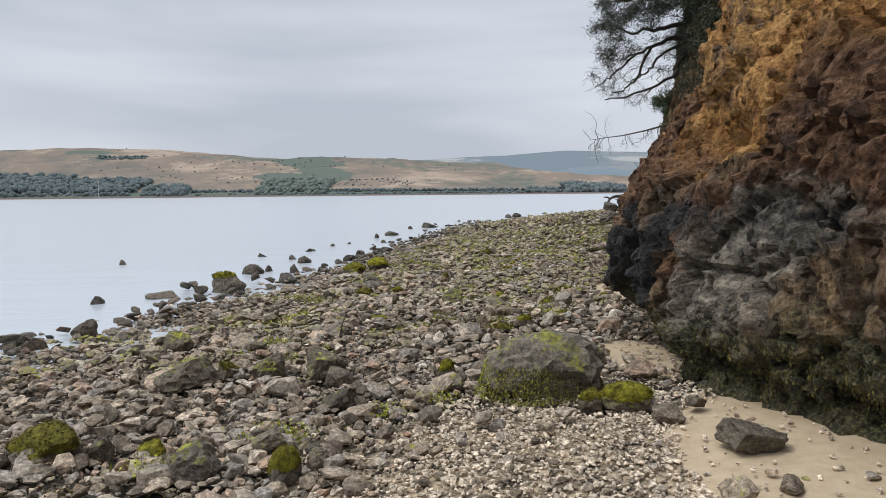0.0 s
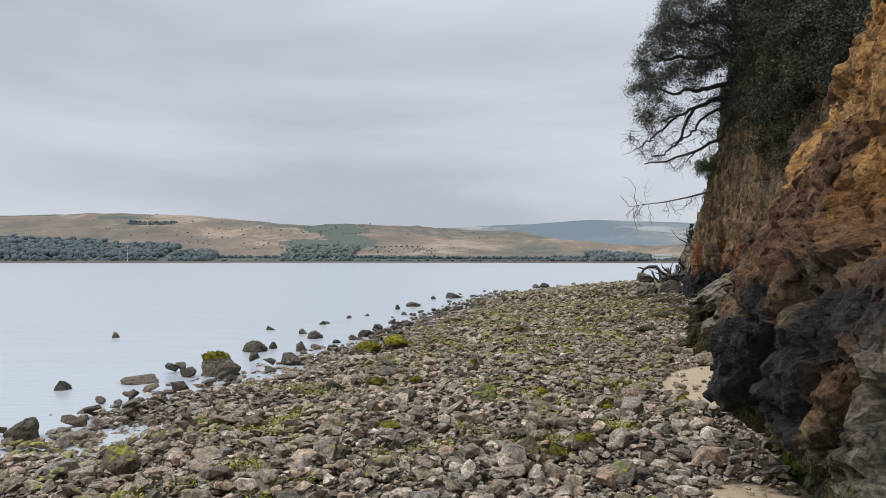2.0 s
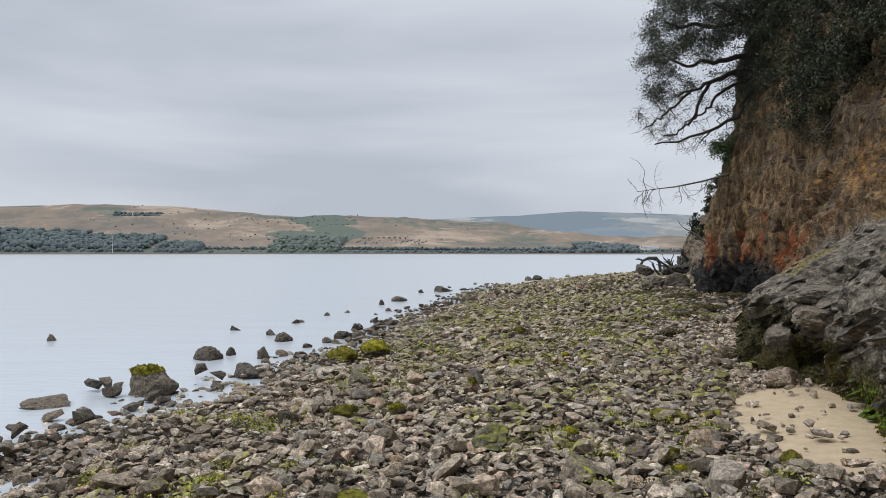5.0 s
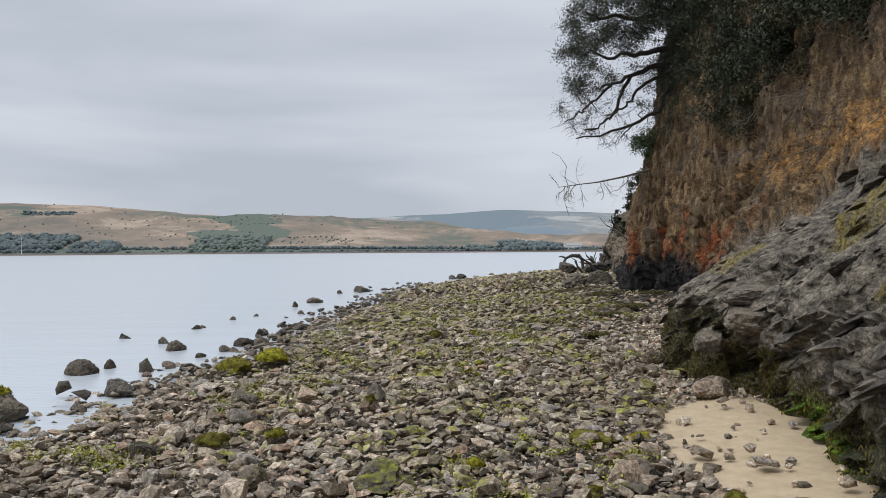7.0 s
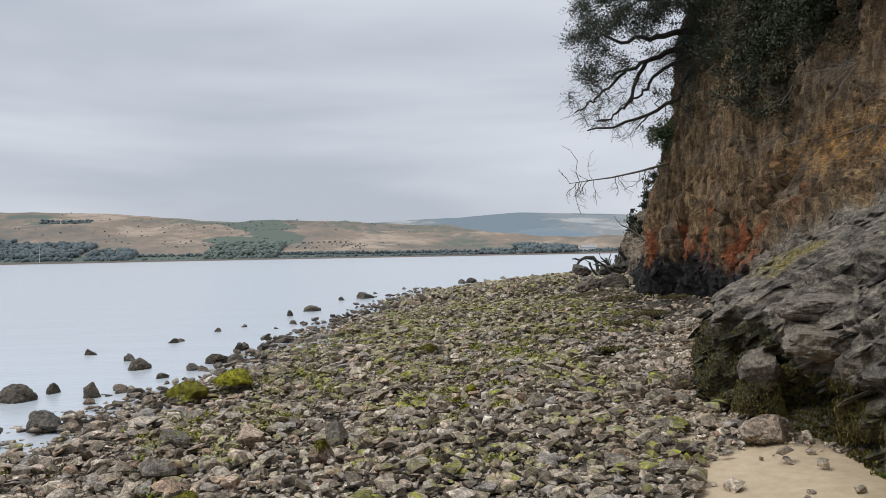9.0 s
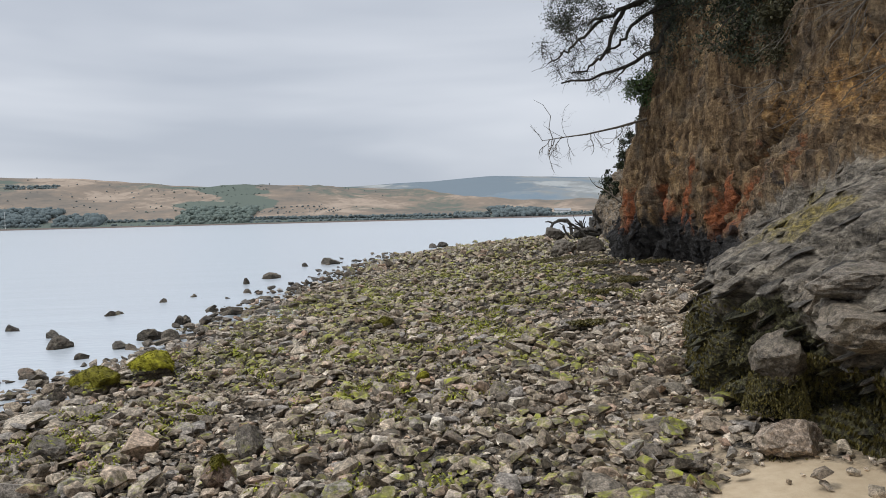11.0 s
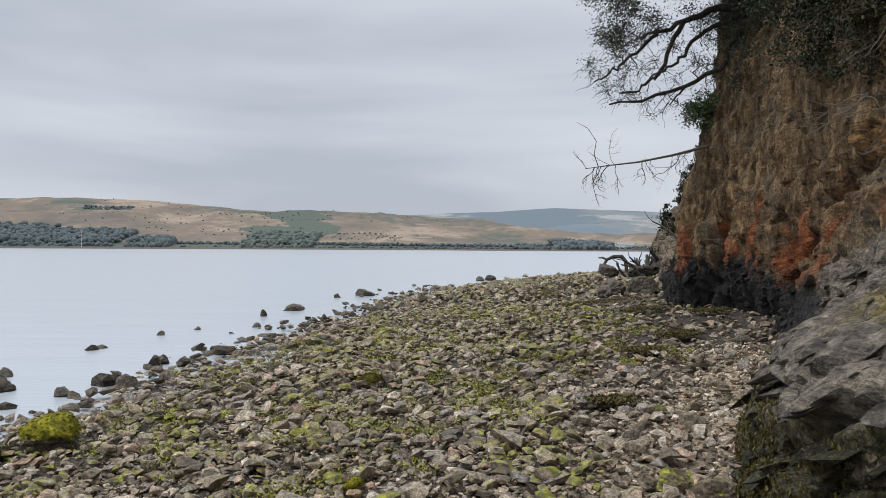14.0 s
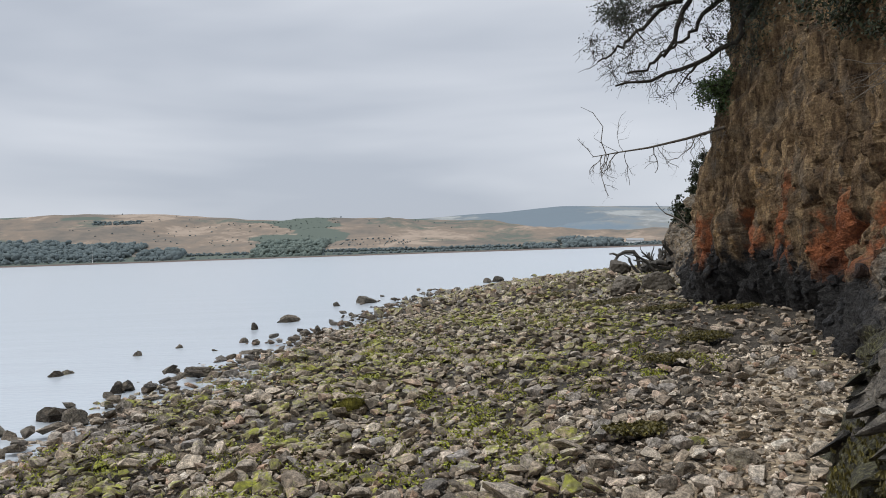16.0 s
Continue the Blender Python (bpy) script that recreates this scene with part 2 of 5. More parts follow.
def stone_material(name, island=True, algae=0.5, light=1.72, even=0.0):
    """Shore stone: each one has its tone; algae and barnacles sit on the tops."""
    m, n, l, b = mat(name, 0.82, 0.35)
    if island:
        g = n.new("ShaderNodeNewGeometry")
        rnd = g.outputs["Random Per Island"]
    else:
        g = n.new("ShaderNodeObjectInfo")
        rnd = g.outputs["Random"]
    s = light
    tone = ramp(n, l, rnd, [(0.0, (0.050 * s, 0.043 * s, 0.035 * s)), (0.22, (0.110 * s, 0.092 * s, 0.072 * s)), (0.45, (0.175 * s, 0.151 * s, 0.119 * s)),
                            (0.66, (0.128 * s, 0.122 * s, 0.116 * s)), (0.8, (0.235 * s, 0.208 * s, 0.168 * s)), (0.9, (0.175 * s, 0.122 * s, 0.090 * s)), (1.0, (0.30 * s, 0.285 * s, 0.25 * s))])
    if even:
        tone = blend(n, l, even, tone, (0.155 * s, 0.138 * s, 0.115 * s))
    tone = blend(n, l, 1.0, tone, (1.07, 1.0, 0.92), "MULTIPLY")
    grain = tex(n, l, "Noise", 38, 5, 0.7)
    c = blend(n, l, 1.0, tone, ramp(n, l, grain, [(0.28, grey(0.42)), (0.72, grey(1.6))]), "MULTIPLY")
    blotch = tex(n, l, "Noise", 9, 3, 0.6)
    c = blend(n, l, ramp(n, l, blotch, [(0.5, grey(0)), (0.66, grey(0.55))]), c, (0.10, 0.085, 0.055))
    c = blend(n, l, 1.0, c, ramp(n, l, tex(n, l, "Noise", 19, 3, 0.6), [(0.34, grey(0.62)), (0.62, grey(1.28))]), "MULTIPLY")
    c = blend(n, l, 1.0, c, ramp(n, l, tex(n, l, "Noise", 120, 3, 0.7), [(0.34, grey(0.55)), (0.64, grey(1.35))]), "MULTIPLY")
    speck = tex(n, l, "Voronoi", 85)
    c = blend(n, l, ramp(n, l, speck, [(0.13, grey(0.55)), (0.22, grey(0.0))]), c, (0.38, 0.36, 0.32))
    geo = n.new("ShaderNodeNewGeometry")
    sep = n.new("ShaderNodeSeparateXYZ")
    l.new(geo.outputs["Normal"], sep.inputs[0])
    up = ramp(n, l, sep.outputs[2], [(0.1, grey(0.0)), (0.6, grey(1.0))])
    field = tex(n, l, "Noise", 0.9, 3, 0.6)
    local = tex(n, l, "Noise", 5.5, 4, 0.65)
    fur = tex(n, l, "Noise", 30, 3, 0.7)
    mixf = math2(n, l, "ADD", math2(n, l, "ADD", math2(n, l, "MULTIPLY", field, 0.45), math2(n, l, "MULTIPLY", local, 0.35)), math2(n, l, "MULTIPLY", fur, 0.30))
    lo = 0.72 - 0.26 * algae
    mask = math2(n, l, "MULTIPLY", ramp(n, l, mixf, [(lo, grey(0)), (lo + 0.07, grey(1))]), up)
    green = ramp(n, l, tex(n, l, "Noise", 14, 3, 0.6), [(0.33, (0.070, 0.066, 0.016)), (0.5, (0.19, 0.19, 0.024)), (0.66, (0.42, 0.44, 0.035))])
    c = blend(n, l, math2(n, l, "MULTIPLY", mask, 0.85), c, green)
    l.new(c, b.inputs["Base Color"])
    l.new(ramp(n, l, blotch, [(0.4, grey(0.9)), (0.7, grey(0.62))]), b.inputs["Roughness"])
    bump(n, l, b, grain, 0.55, 0.012)
    return m


M_STONE = stone_material("shore_stone", True, 0.34)
M_STONE_DRY = stone_material("upper_shore_stone", True, 0.10, 1.7)
M_STONE_GREEN = stone_material("algae_shore_stone", True, 0.68, 1.8)
M_STONE_OB = stone_material("single_stone", False, 0.42)
M_WET = stone_material("wet_dark_stone", False, 0.2, 0.48)
M_WET_MANY = stone_material("wet_dark_stones", True, 0.2, 0.66)
M_PEBBLE = stone_material("pebble", True, 0.0, 3.4, 0.80)
M_ROCK = stone_material("boulder_stone", False, 0.62, 0.75)
M_ROCK_LEDGE = stone_material("ledge_block_stone", False, 0.05, 0.90, 0.6)
M_ROCK_BARE = stone_material("bare_boulder_stone", False, -0.3, 1.2)


def moss_material():
    m, n, l, b = mat("wet_moss", 0.9, 0.2)
    a = tex(n, l, "Noise", 16, 5, 0.65)
    c = ramp(n, l, a, [(0.28, (0.045, 0.042, 0.008)), (0.42, (0.15, 0.135, 0.012)), (0.58, (0.29, 0.27, 0.022)), (0.75, (0.50, 0.47, 0.045))])
    o = n.new("ShaderNodeObjectInfo")
    c = blend(n, l, ramp(n, l, o.outputs["Random"], [(0.2, grey(0)), (0.9, grey(0.75))]), c, ramp(n, l, a, [(0.3, (0.03, 0.025, 0.008)), (0.7, (0.15, 0.13, 0.03))]))
    l.new(c, b.inputs["Base Color"])
    bump(n, l, b, tex(n, l, "Noise", 60, 4, 0.7), 0.9, 0.02)
    return m


M_MOSS = moss_material()


def beach_material():
    m, n, l, b = mat("beach_ground", 0.9, 0.25)
    sand = attr(n, "sand")
    edge = math2(n, l, "ADD", sand, math2(n, l, "MULTIPLY", math2(n, l, "SUBTRACT", tex(n, l, "Noise", 6, 4, 0.7), 0.5), 0.9))
    fac = ramp(n, l, edge, [(0.33, grey(0)), (0.55, grey(1))])
    grit = tex(n, l, "Voronoi", 55)
    # wet mud and grit, darkened further to paint shade between the stones
    shaded_mud = ramp(n, l, grit, [(0.1, (0.17, 0.145, 0.115)), (0.4, (0.062, 0.052, 0.040)), (0.8, (0.016, 0.014, 0.011))])
    shaded_mud = blend(n, l, ramp(n, l, tex(n, l, "Noise", 2.2, 4, 0.6), [(0.46, grey(0)), (0.66, grey(0.45))]), shaded_mud, (0.15, 0.125, 0.092))
    sandc = ramp(n, l, tex(n, l, "Noise", 9, 6, 0.7), [(0.3, (0.41, 0.315, 0.205)), (0.7, (0.53, 0.425, 0.29))])
    sandc = blend(n, l, ramp(n, l, tex(n, l, "Noise", 260, 2, 0.6), [(0.6, grey(0)), (0.75, grey(0.5))]), sandc, (0.17, 0.14, 0.10))
    l.new(blend(n, l, fac, shaded_mud, sandc), b.inputs["Base Color"])
    hgt = math2(n, l, "ADD", math2(n, l, "MULTIPLY", grit, math2(n, l, "SUBTRACT", 1.0, fac)), math2(n, l, "MULTIPLY", tex(n, l, "Noise", 90, 4, 0.7), 0.25))
    bump(n, l, b, hgt, 0.7, 0.015)
    return m


M_BEACH = beach_material()


def cliff_material():
    """Weathered clay and rock. Zones come from the mesh: orange clay, black tidal band, grey ledge, algae."""
    m, n, l, b = mat("weathered_cliff", 0.88, 0.3)
    n1 = tex(n, l, "Noise", 1.3, 5, 0.65)
    n2 = tex(n, l, "Noise", 7, 6, 0.7)
    n3 = tex(n, l, "Noise", 32, 5, 0.75)
    streak = tex(n, l, "Noise", 3.0, 5, 0.7, (2.2, 2.2, 0.55))
    brown = ramp(n, l, streak, [(0.30, (0.020, 0.014, 0.009)), (0.42, (0.085, 0.056, 0.033)), (0.53, (0.165, 0.114, 0.066)), (0.64, (0.305, 0.22, 0.126)), (0.85, (0.22, 0.175, 0.12))])
    brown = blend(n, l, ramp(n, l, n1, [(0.48, grey(0)), (0.62, grey(0.5))]), brown, (0.13, 0.115, 0.095))
    ochre = ramp(n, l, n2, [(0.28, (0.075, 0.038, 0.017)), (0.43, (0.25, 0.125, 0.045)), (0.57, (0.42, 0.240, 0.085)), (0.76, (0.56, 0.390, 0.18))])
    rust = ramp(n, l, n2, [(0.3, (0.085, 0.030, 0.016)), (0.5, (0.21, 0.072, 0.032)), (0.68, (0.33, 0.125, 0.055))])
    maroon = ramp(n, l, n2, [(0.3, (0.018, 0.010, 0.007)), (0.5, (0.105, 0.056, 0.032)), (0.72, (0.27, 0.165, 0.095))])
    black = ramp(n, l, n3, [(0.3, (0.010, 0.010, 0.011)), (0.6, (0.032, 0.031, 0.031)), (0.8, (0.075, 0.072, 0.066))])
    greyc = ramp(n, l, tex(n, l, "Noise", 4.5, 6, 0.72, (1.0, 1.0, 3.4, 20, -22, 0)), [(0.28, (0.022, 0.020, 0.018)), (0.42, (0.092, 0.084, 0.073)), (0.55, (0.21, 0.19, 0.162)), (0.74, (0.42, 0.385, 0.32))])
    algae = ramp(n, l, n3, [(0.3, (0.014, 0.014, 0.010)), (0.5, (0.060, 0.056, 0.034)), (0.63, (0.105, 0.105, 0.045)), (0.8, (0.27, 0.25, 0.18))])
    green = ramp(n, l, n3, [(0.3, (0.03, 0.06, 0.008)), (0.7, (0.17, 0.30, 0.02))])
    lichen = ramp(n, l, n3, [(0.35, (0.09, 0.08, 0.035)), (0.6, (0.26, 0.21, 0.05))])
    c = brown
    for name, col in (("ochre", ochre), ("maroon", maroon), ("rust", rust), ("grey", greyc), ("black", black), ("algae", algae), ("green", green), ("lichen", lichen)):
        edge = math2(n, l, "ADD", attr(n, name), math2(n, l, "MULTIPLY", math2(n, l, "SUBTRACT", n2, 0.5), 1.1))
        c = blend(n, l, ramp(n, l, edge, [(0.34, grey(0)), (0.68, grey(1))]), c, col)
    c = blend(n, l, 1.0, c, ramp(n, l, n3, [(0.30, grey(0.40)), (0.66, grey(1.45))]), "MULTIPLY")
    isl = n.new("ShaderNodeNewGeometry")
    c = blend(n, l, 1.0, c, ramp(n, l, isl.outputs["Random Per Island"], [(0.0, grey(0.55)), (0.5, (0.90, 0.88, 0.86)), (0.85, (1.15, 1.11, 1.04)), (1.0, (1.6, 1.52, 1.40))]), "MULTIPLY")
    wet = math2(n, l, "ADD", attr(n, "algae"), 0.0, True)
    barn = ramp(n, l, tex(n, l, "Voronoi", 46), [(0.14, grey(0.75)), (0.24, grey(0))])
    barn = math2(n, l, "MULTIPLY", barn, math2(n, l, "MULTIPLY", ramp(n, l, n2, [(0.45, grey(0)), (0.6, grey(1))]), wet))
    c = blend(n, l, barn, c, (0.42, 0.40, 0.34))
    l.new(c, b.inputs["Base Color"])
    l.new(ramp(n, l, attr(n, "black"), [(0.2, grey(0.9)), (0.9, grey(0.55))]), b.inputs["Roughness"])
    hgt = math2(n, l, "ADD", n3, math2(n, l, "MULTIPLY", n2, 1.6))
    bump(n, l, b, hgt, 1.0, 0.05)
    return m


M_CLIFF = cliff_material()


def leaf_material(name, dark, light, gloss=0.45):
    m, n, l, b = mat(name, 0.55, gloss)
    g = n.new("ShaderNodeNewGeometry")
    c = ramp(n, l, g.outputs["Random Per Island"], [(0.0, dark), (0.75, tuple((a + d) / 2 for a, d in zip(dark, light))), (1.0, light)])
    l.new(c, b.inputs["Base Color"])
    b.inputs["Transmission Weight"].default_value = 0.0
    return m


M_LEAF = leaf_material("oak_leaf", (0.022, 0.030, 0.017), (0.080, 0.094, 0.052))
M_LEAF_BRIGHT = leaf_material("bay_leaf", (0.035, 0.060, 0.018), (0.11, 0.17, 0.045))
M_IVY = leaf_material("hanging_scrub_leaf", (0.018, 0.024, 0.013), (0.060, 0.070, 0.032), 0.25)
M_SCRUB = leaf_material("dry_scrub", (0.030, 0.028, 0.014), (0.11, 0.10, 0.05), 0.2)
M_WEED = leaf_material("green_seaweed", (0.17, 0.18, 0.012), (0.43, 0.45, 0.035))
M_KELP = leaf_material("yellow_brown_rockweed", (0.040, 0.033, 0.008), (0.19, 0.155, 0.030), 0.5)


def bark_material(name, a, b2):
    m, n, l, b = mat(name, 0.9, 0.2)
    l.new(ramp(n, l, tex(n, l, "Noise", 18, 5, 0.7), [(0.3, a), (0.7, b2)]), b.inputs["Base Color"])
    bump(n, l, b, tex(n, l, "Noise", 50, 4, 0.7), 0.6, 0.01)
    return m


M_BARK = bark_material("dark_bark", (0.022, 0.018, 0.015), (0.085, 0.075, 0.062))
M_TWIG = bark_material("bleached_twig", (0.09, 0.075, 0.06), (0.22, 0.19, 0.155))
M_DRIFT = bark_material("driftwood", (0.030, 0.026, 0.022), (0.13, 0.12, 0.105))


def water_material():
    m, n, l, b = mat("bay_water", 0.20, 0.5)
    b.inputs["IOR"].default_value = 1.33
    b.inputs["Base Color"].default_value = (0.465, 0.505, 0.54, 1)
    r1 = tex(n, l, "Noise", 6.0, 3, 0.6, (0.5, 1.5, 1))
    r2 = tex(n, l, "Noise", 0.35, 2, 0.5, (0.5, 1.5, 1))
    h = math2(n, l, "ADD", math2(n, l, "MULTIPLY", r1, 0.25), math2(n, l, "MULTIPLY", r2, 1.0))
    bump(n, l, b, h, 0.22, 0.12)
    return m


M_WATER = water_material()


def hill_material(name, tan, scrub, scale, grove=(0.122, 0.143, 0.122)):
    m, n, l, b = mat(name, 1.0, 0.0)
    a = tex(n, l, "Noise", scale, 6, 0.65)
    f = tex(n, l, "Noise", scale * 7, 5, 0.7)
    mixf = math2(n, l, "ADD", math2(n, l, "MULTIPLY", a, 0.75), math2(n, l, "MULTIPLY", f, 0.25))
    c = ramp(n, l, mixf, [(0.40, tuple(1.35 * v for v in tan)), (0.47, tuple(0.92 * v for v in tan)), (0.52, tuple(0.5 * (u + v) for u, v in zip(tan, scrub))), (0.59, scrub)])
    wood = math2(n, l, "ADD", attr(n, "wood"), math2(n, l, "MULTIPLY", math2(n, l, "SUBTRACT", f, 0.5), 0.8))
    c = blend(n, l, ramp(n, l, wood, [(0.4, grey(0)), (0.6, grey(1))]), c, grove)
    l.new(c, b.inputs["Base Color"])
    return m


# dry grass, scrub and groves, greyed so that the colour carries some haze
M_HAZED_HILL = hill_material("haze_muted_grass_hill", (0.255, 0.207, 0.165), (0.160, 0.146, 0.128), 0.0060)
# blue-grey tones paint the haze of distance into the ridge's colour
M_HAZED_RIDGE = hill_material("haze_tinted_far_hill", (0.245, 0.255, 0.25), (0.17, 0.215, 0.25), 0.0022, (0.165, 0.20, 0.225))
# distant foliage is paled and cooled: its haze sits in the leaf colour
M_HAZED_WOODS = leaf_material("haze_tinted_tree_crown", (0.120, 0.146, 0.150), (0.140, 0.166, 0.164), 0.0)
M_HAZED_WOODS_PALE = leaf_material("haze_tinted_hill_scrub", (0.135, 0.165, 0.148), (0.155, 0.182, 0.158), 0.0)


# ---- ground ----
def spread(lo, hi, step, a, b, grow=1.09):
    """Grid lines: even between lo and hi, then ever wider out to a and b."""
    mid = list(np.arange(lo, hi, step))
    out, s = [], step
    while (out[-1] if out else mid[-1]) < b:
        s *= grow
        out.append((out[-1] if out else mid[-1]) + s)
    pre, s = [], step
    while (pre[-1] if pre else mid[0]) > a:
        s *= grow
        pre.append((pre[-1] if pre else mid[0]) - s)
    return np.array(pre[::-1] + mid + out)


gx, gy = spread(-7, 9.5, 0.09, -3500, 3500), spread(0.5, 26, 0.09, -600, 4200)
X, Y = np.meshgrid(gx, gy, indexing="ij")
Z = beach_z(X, Y)
flat = np.stack([X.ravel(), Y.ravel(), np.zeros(X.size)], 1)
sand = sand_zone(X, Y)
near = ((np.abs(X) < 60) & (np.abs(Y) < 120)).ravel()
und = np.zeros(X.size)
und[near] = 0.11 * fbm(flat[near] * 0.8, 3, 3) + 0.05 * fbm(flat[near] * 4.5, 3, 9)
Z = Z + und.reshape(X.shape) * (1 - 0.75 * sand) * (Z > -2) * np.where(X < shore_x(Y) + 1.5, 1.25, 0.8)
ground = new("ground", mesh_of("ground", np.stack([X, Y, Z], 2).reshape(-1, 3), grid_faces(len(gx), len(gy)), M_BEACH, False, [("sand", sand.ravel())]))
tagged(ground, "brown gravelly tidal beach with patches of pale sand", "beach", kind="structure")


def ground_z(x, y):
    """The height of the ground mesh."""
    i = np.clip(np.searchsorted(gx, x) - 1, 0, len(gx) - 2)
    j = np.clip(np.searchsorted(gy, y) - 1, 0, len(gy) - 2)
    u, v = (x - gx[i]) / (gx[i + 1] - gx[i]), (y - gy[j]) / (gy[j + 1] - gy[j])
    return Z[i, j] * (1 - u) * (1 - v) + Z[i + 1, j] * u * (1 - v) + Z[i, j + 1] * (1 - u) * v + Z[i + 1, j + 1] * u * v


wx, wy = np.array([-3500.0, -60, 60, 3500]), np.array([-600.0, 0, 100, 1400])
WX, WY = np.meshgrid(wx, wy, indexing="ij")
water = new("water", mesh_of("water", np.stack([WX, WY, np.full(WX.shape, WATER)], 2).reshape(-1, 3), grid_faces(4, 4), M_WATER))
tagged(water, "calm pale grey bay water with faint ripples", "water", kind="structure")

# ---- rock face ----
ys = np.concatenate([np.arange(-6, 2.2, 0.14), np.arange(2.2, 15, 0.036), np.arange(15, 31, 0.062), np.arange(31, 56, 0.25), np.arange(56, 110, 1.2)])
zs = np.concatenate([np.arange(-0.6, 3.6, 0.040), np.arange(3.6, 7, 0.075), np.arange(7, 10.6, 0.13)])
CY, CZ = np.meshgrid(ys, zs, indexing="ij")
# smoothed plan so that no straight facets remain
CX = (face_x(CY - 0.22, CZ) + face_x(CY, CZ - 0.12) + face_x(CY + 0.22, CZ) + face_x(CY, CZ + 0.12)) / 4
P = np.stack([CX, CY, CZ], 2).reshape(-1, 3)
y, z = P[:, 1], P[:, 2]
ledge = smooth(7.8, 8.5, y) * (1 - smooth(19.0, 21.0, y)) * (1 - smooth(0.0, 0.5, z - np.interp(y, [9, 11, 13, 15, 18, 21], [2.1, 2.1, 2.1, 1.9, 1.5, 1.1])))
nearrock = 1 - smooth(7.7, 8.4, y)
mainface = 1 - np.maximum(ledge, nearrock)
far = smooth(30, 32, y)
c30, s30 = math.cos(radians(28)), math.sin(radians(28))
bed = np.stack([y * 0.9 * c30 + P[:, 0] * 0.5, (z * c30 + y * s30 * 0.75 - P[:, 0] * 0.40) * 4.5, P[:, 0] * 1.2], 1)
hb, eb = blocks(bed * 0.62, 21, 0.25)
hb2, eb2 = blocks(bed * 1.7 + 3, 22, 0.3)
hc, ec = blocks(P * np.array([1.5, 1.5, 1.7]), 31, 0.6)
hd, ed = blocks(P * 4.2 + 5, 32, 0.6)
he, ee = blocks(P * 9.5 + 9, 33, 0.6)
rill = fbm(P * np.array([1.0, 1.5, 0.32]), 4, 40, True)
rill2 = fbm(P * np.array([2.0, 5.5, 0.6]), 3, 41, True)
drip = fbm(P * np.array([7.0, 7.0, 1.9]), 4, 62)
drip2 = fbm(P * np.array([15.0, 15.0, 4.5]), 3, 63)
hv, ev = blocks(P * np.array([1.5, 3.2, 0.8]), 34, 0.5)
lump = fbm(P * 0.75, 3, 50)
fine = fbm(P * 6.5, 4, 60)
out = (0.30 - 0.20 * nearrock - 0.12 * ledge) * lump
grit = fbm(P * 15.0, 3, 61)
out += nearrock * (-0.05 + 0.18 * hc + 0.10 * hd + 0.03 * he + 0.06 * fine + 0.025 * grit - 0.12 * np.exp(-(ec / 0.05) ** 2) - 0.03 * np.exp(-(ed / 0.10) ** 2))
out += ledge * (-0.09 + 0.17 * hb + 0.07 * hb2 + 0.02 * he + 0.05 * fine + 0.03 * grit - 0.13 * np.exp(-(eb / 0.06) ** 2) - 0.04 * np.exp(-(eb2 / 0.06) ** 2))
out += mainface * (0.38 * rill + 0.18 * rill2 + 0.15 * hv + 0.02 * he + 0.05 * fine + 0.12 * drip + 0.06 * drip2 - 0.10 * np.exp(-(ev / 0.06) ** 2))
# deep clefts and hollows in the near rock
cleft = np.exp(-((y - (7.0 - 0.62 * (z - 0.2))) / 0.10) ** 2) * (1 - smooth(1.25, 1.7, z))
cleft2 = np.exp(-((y - (5.95 - 0.35 * (z - 0.2))) / 0.07) ** 2) * (1 - smooth(0.8, 1.1, z)) * 0.6
hollow = np.exp(-((y - 5.6) / 0.55) ** 2 - ((z - 1.95) / 0.20) ** 2) * 0.45
slot = np.exp(-((y - 25.2 + 1.8 * z) / 0.42) ** 2) * (1 - smooth(2.3, 3.0, z)) * 1.0 + np.exp(-((y - 28.2 + 0.5 * z) / 0.22) ** 2) * (1 - smooth(1.8, 2.8, z)) * 0.4
nook = np.exp(-((y - 12.8) / 0.5) ** 2 - ((z - 0.36) / 0.26) ** 2) * 0.35
under = nearrock * np.exp(-((z - 0.22) / 0.16) ** 2) * 0.20 * smooth(2.5, 3.5, y)
out = out - 0.42 * cleft * nearrock - 0.3 * cleft2 * nearrock - hollow * nearrock - slot - nook * ledge - under
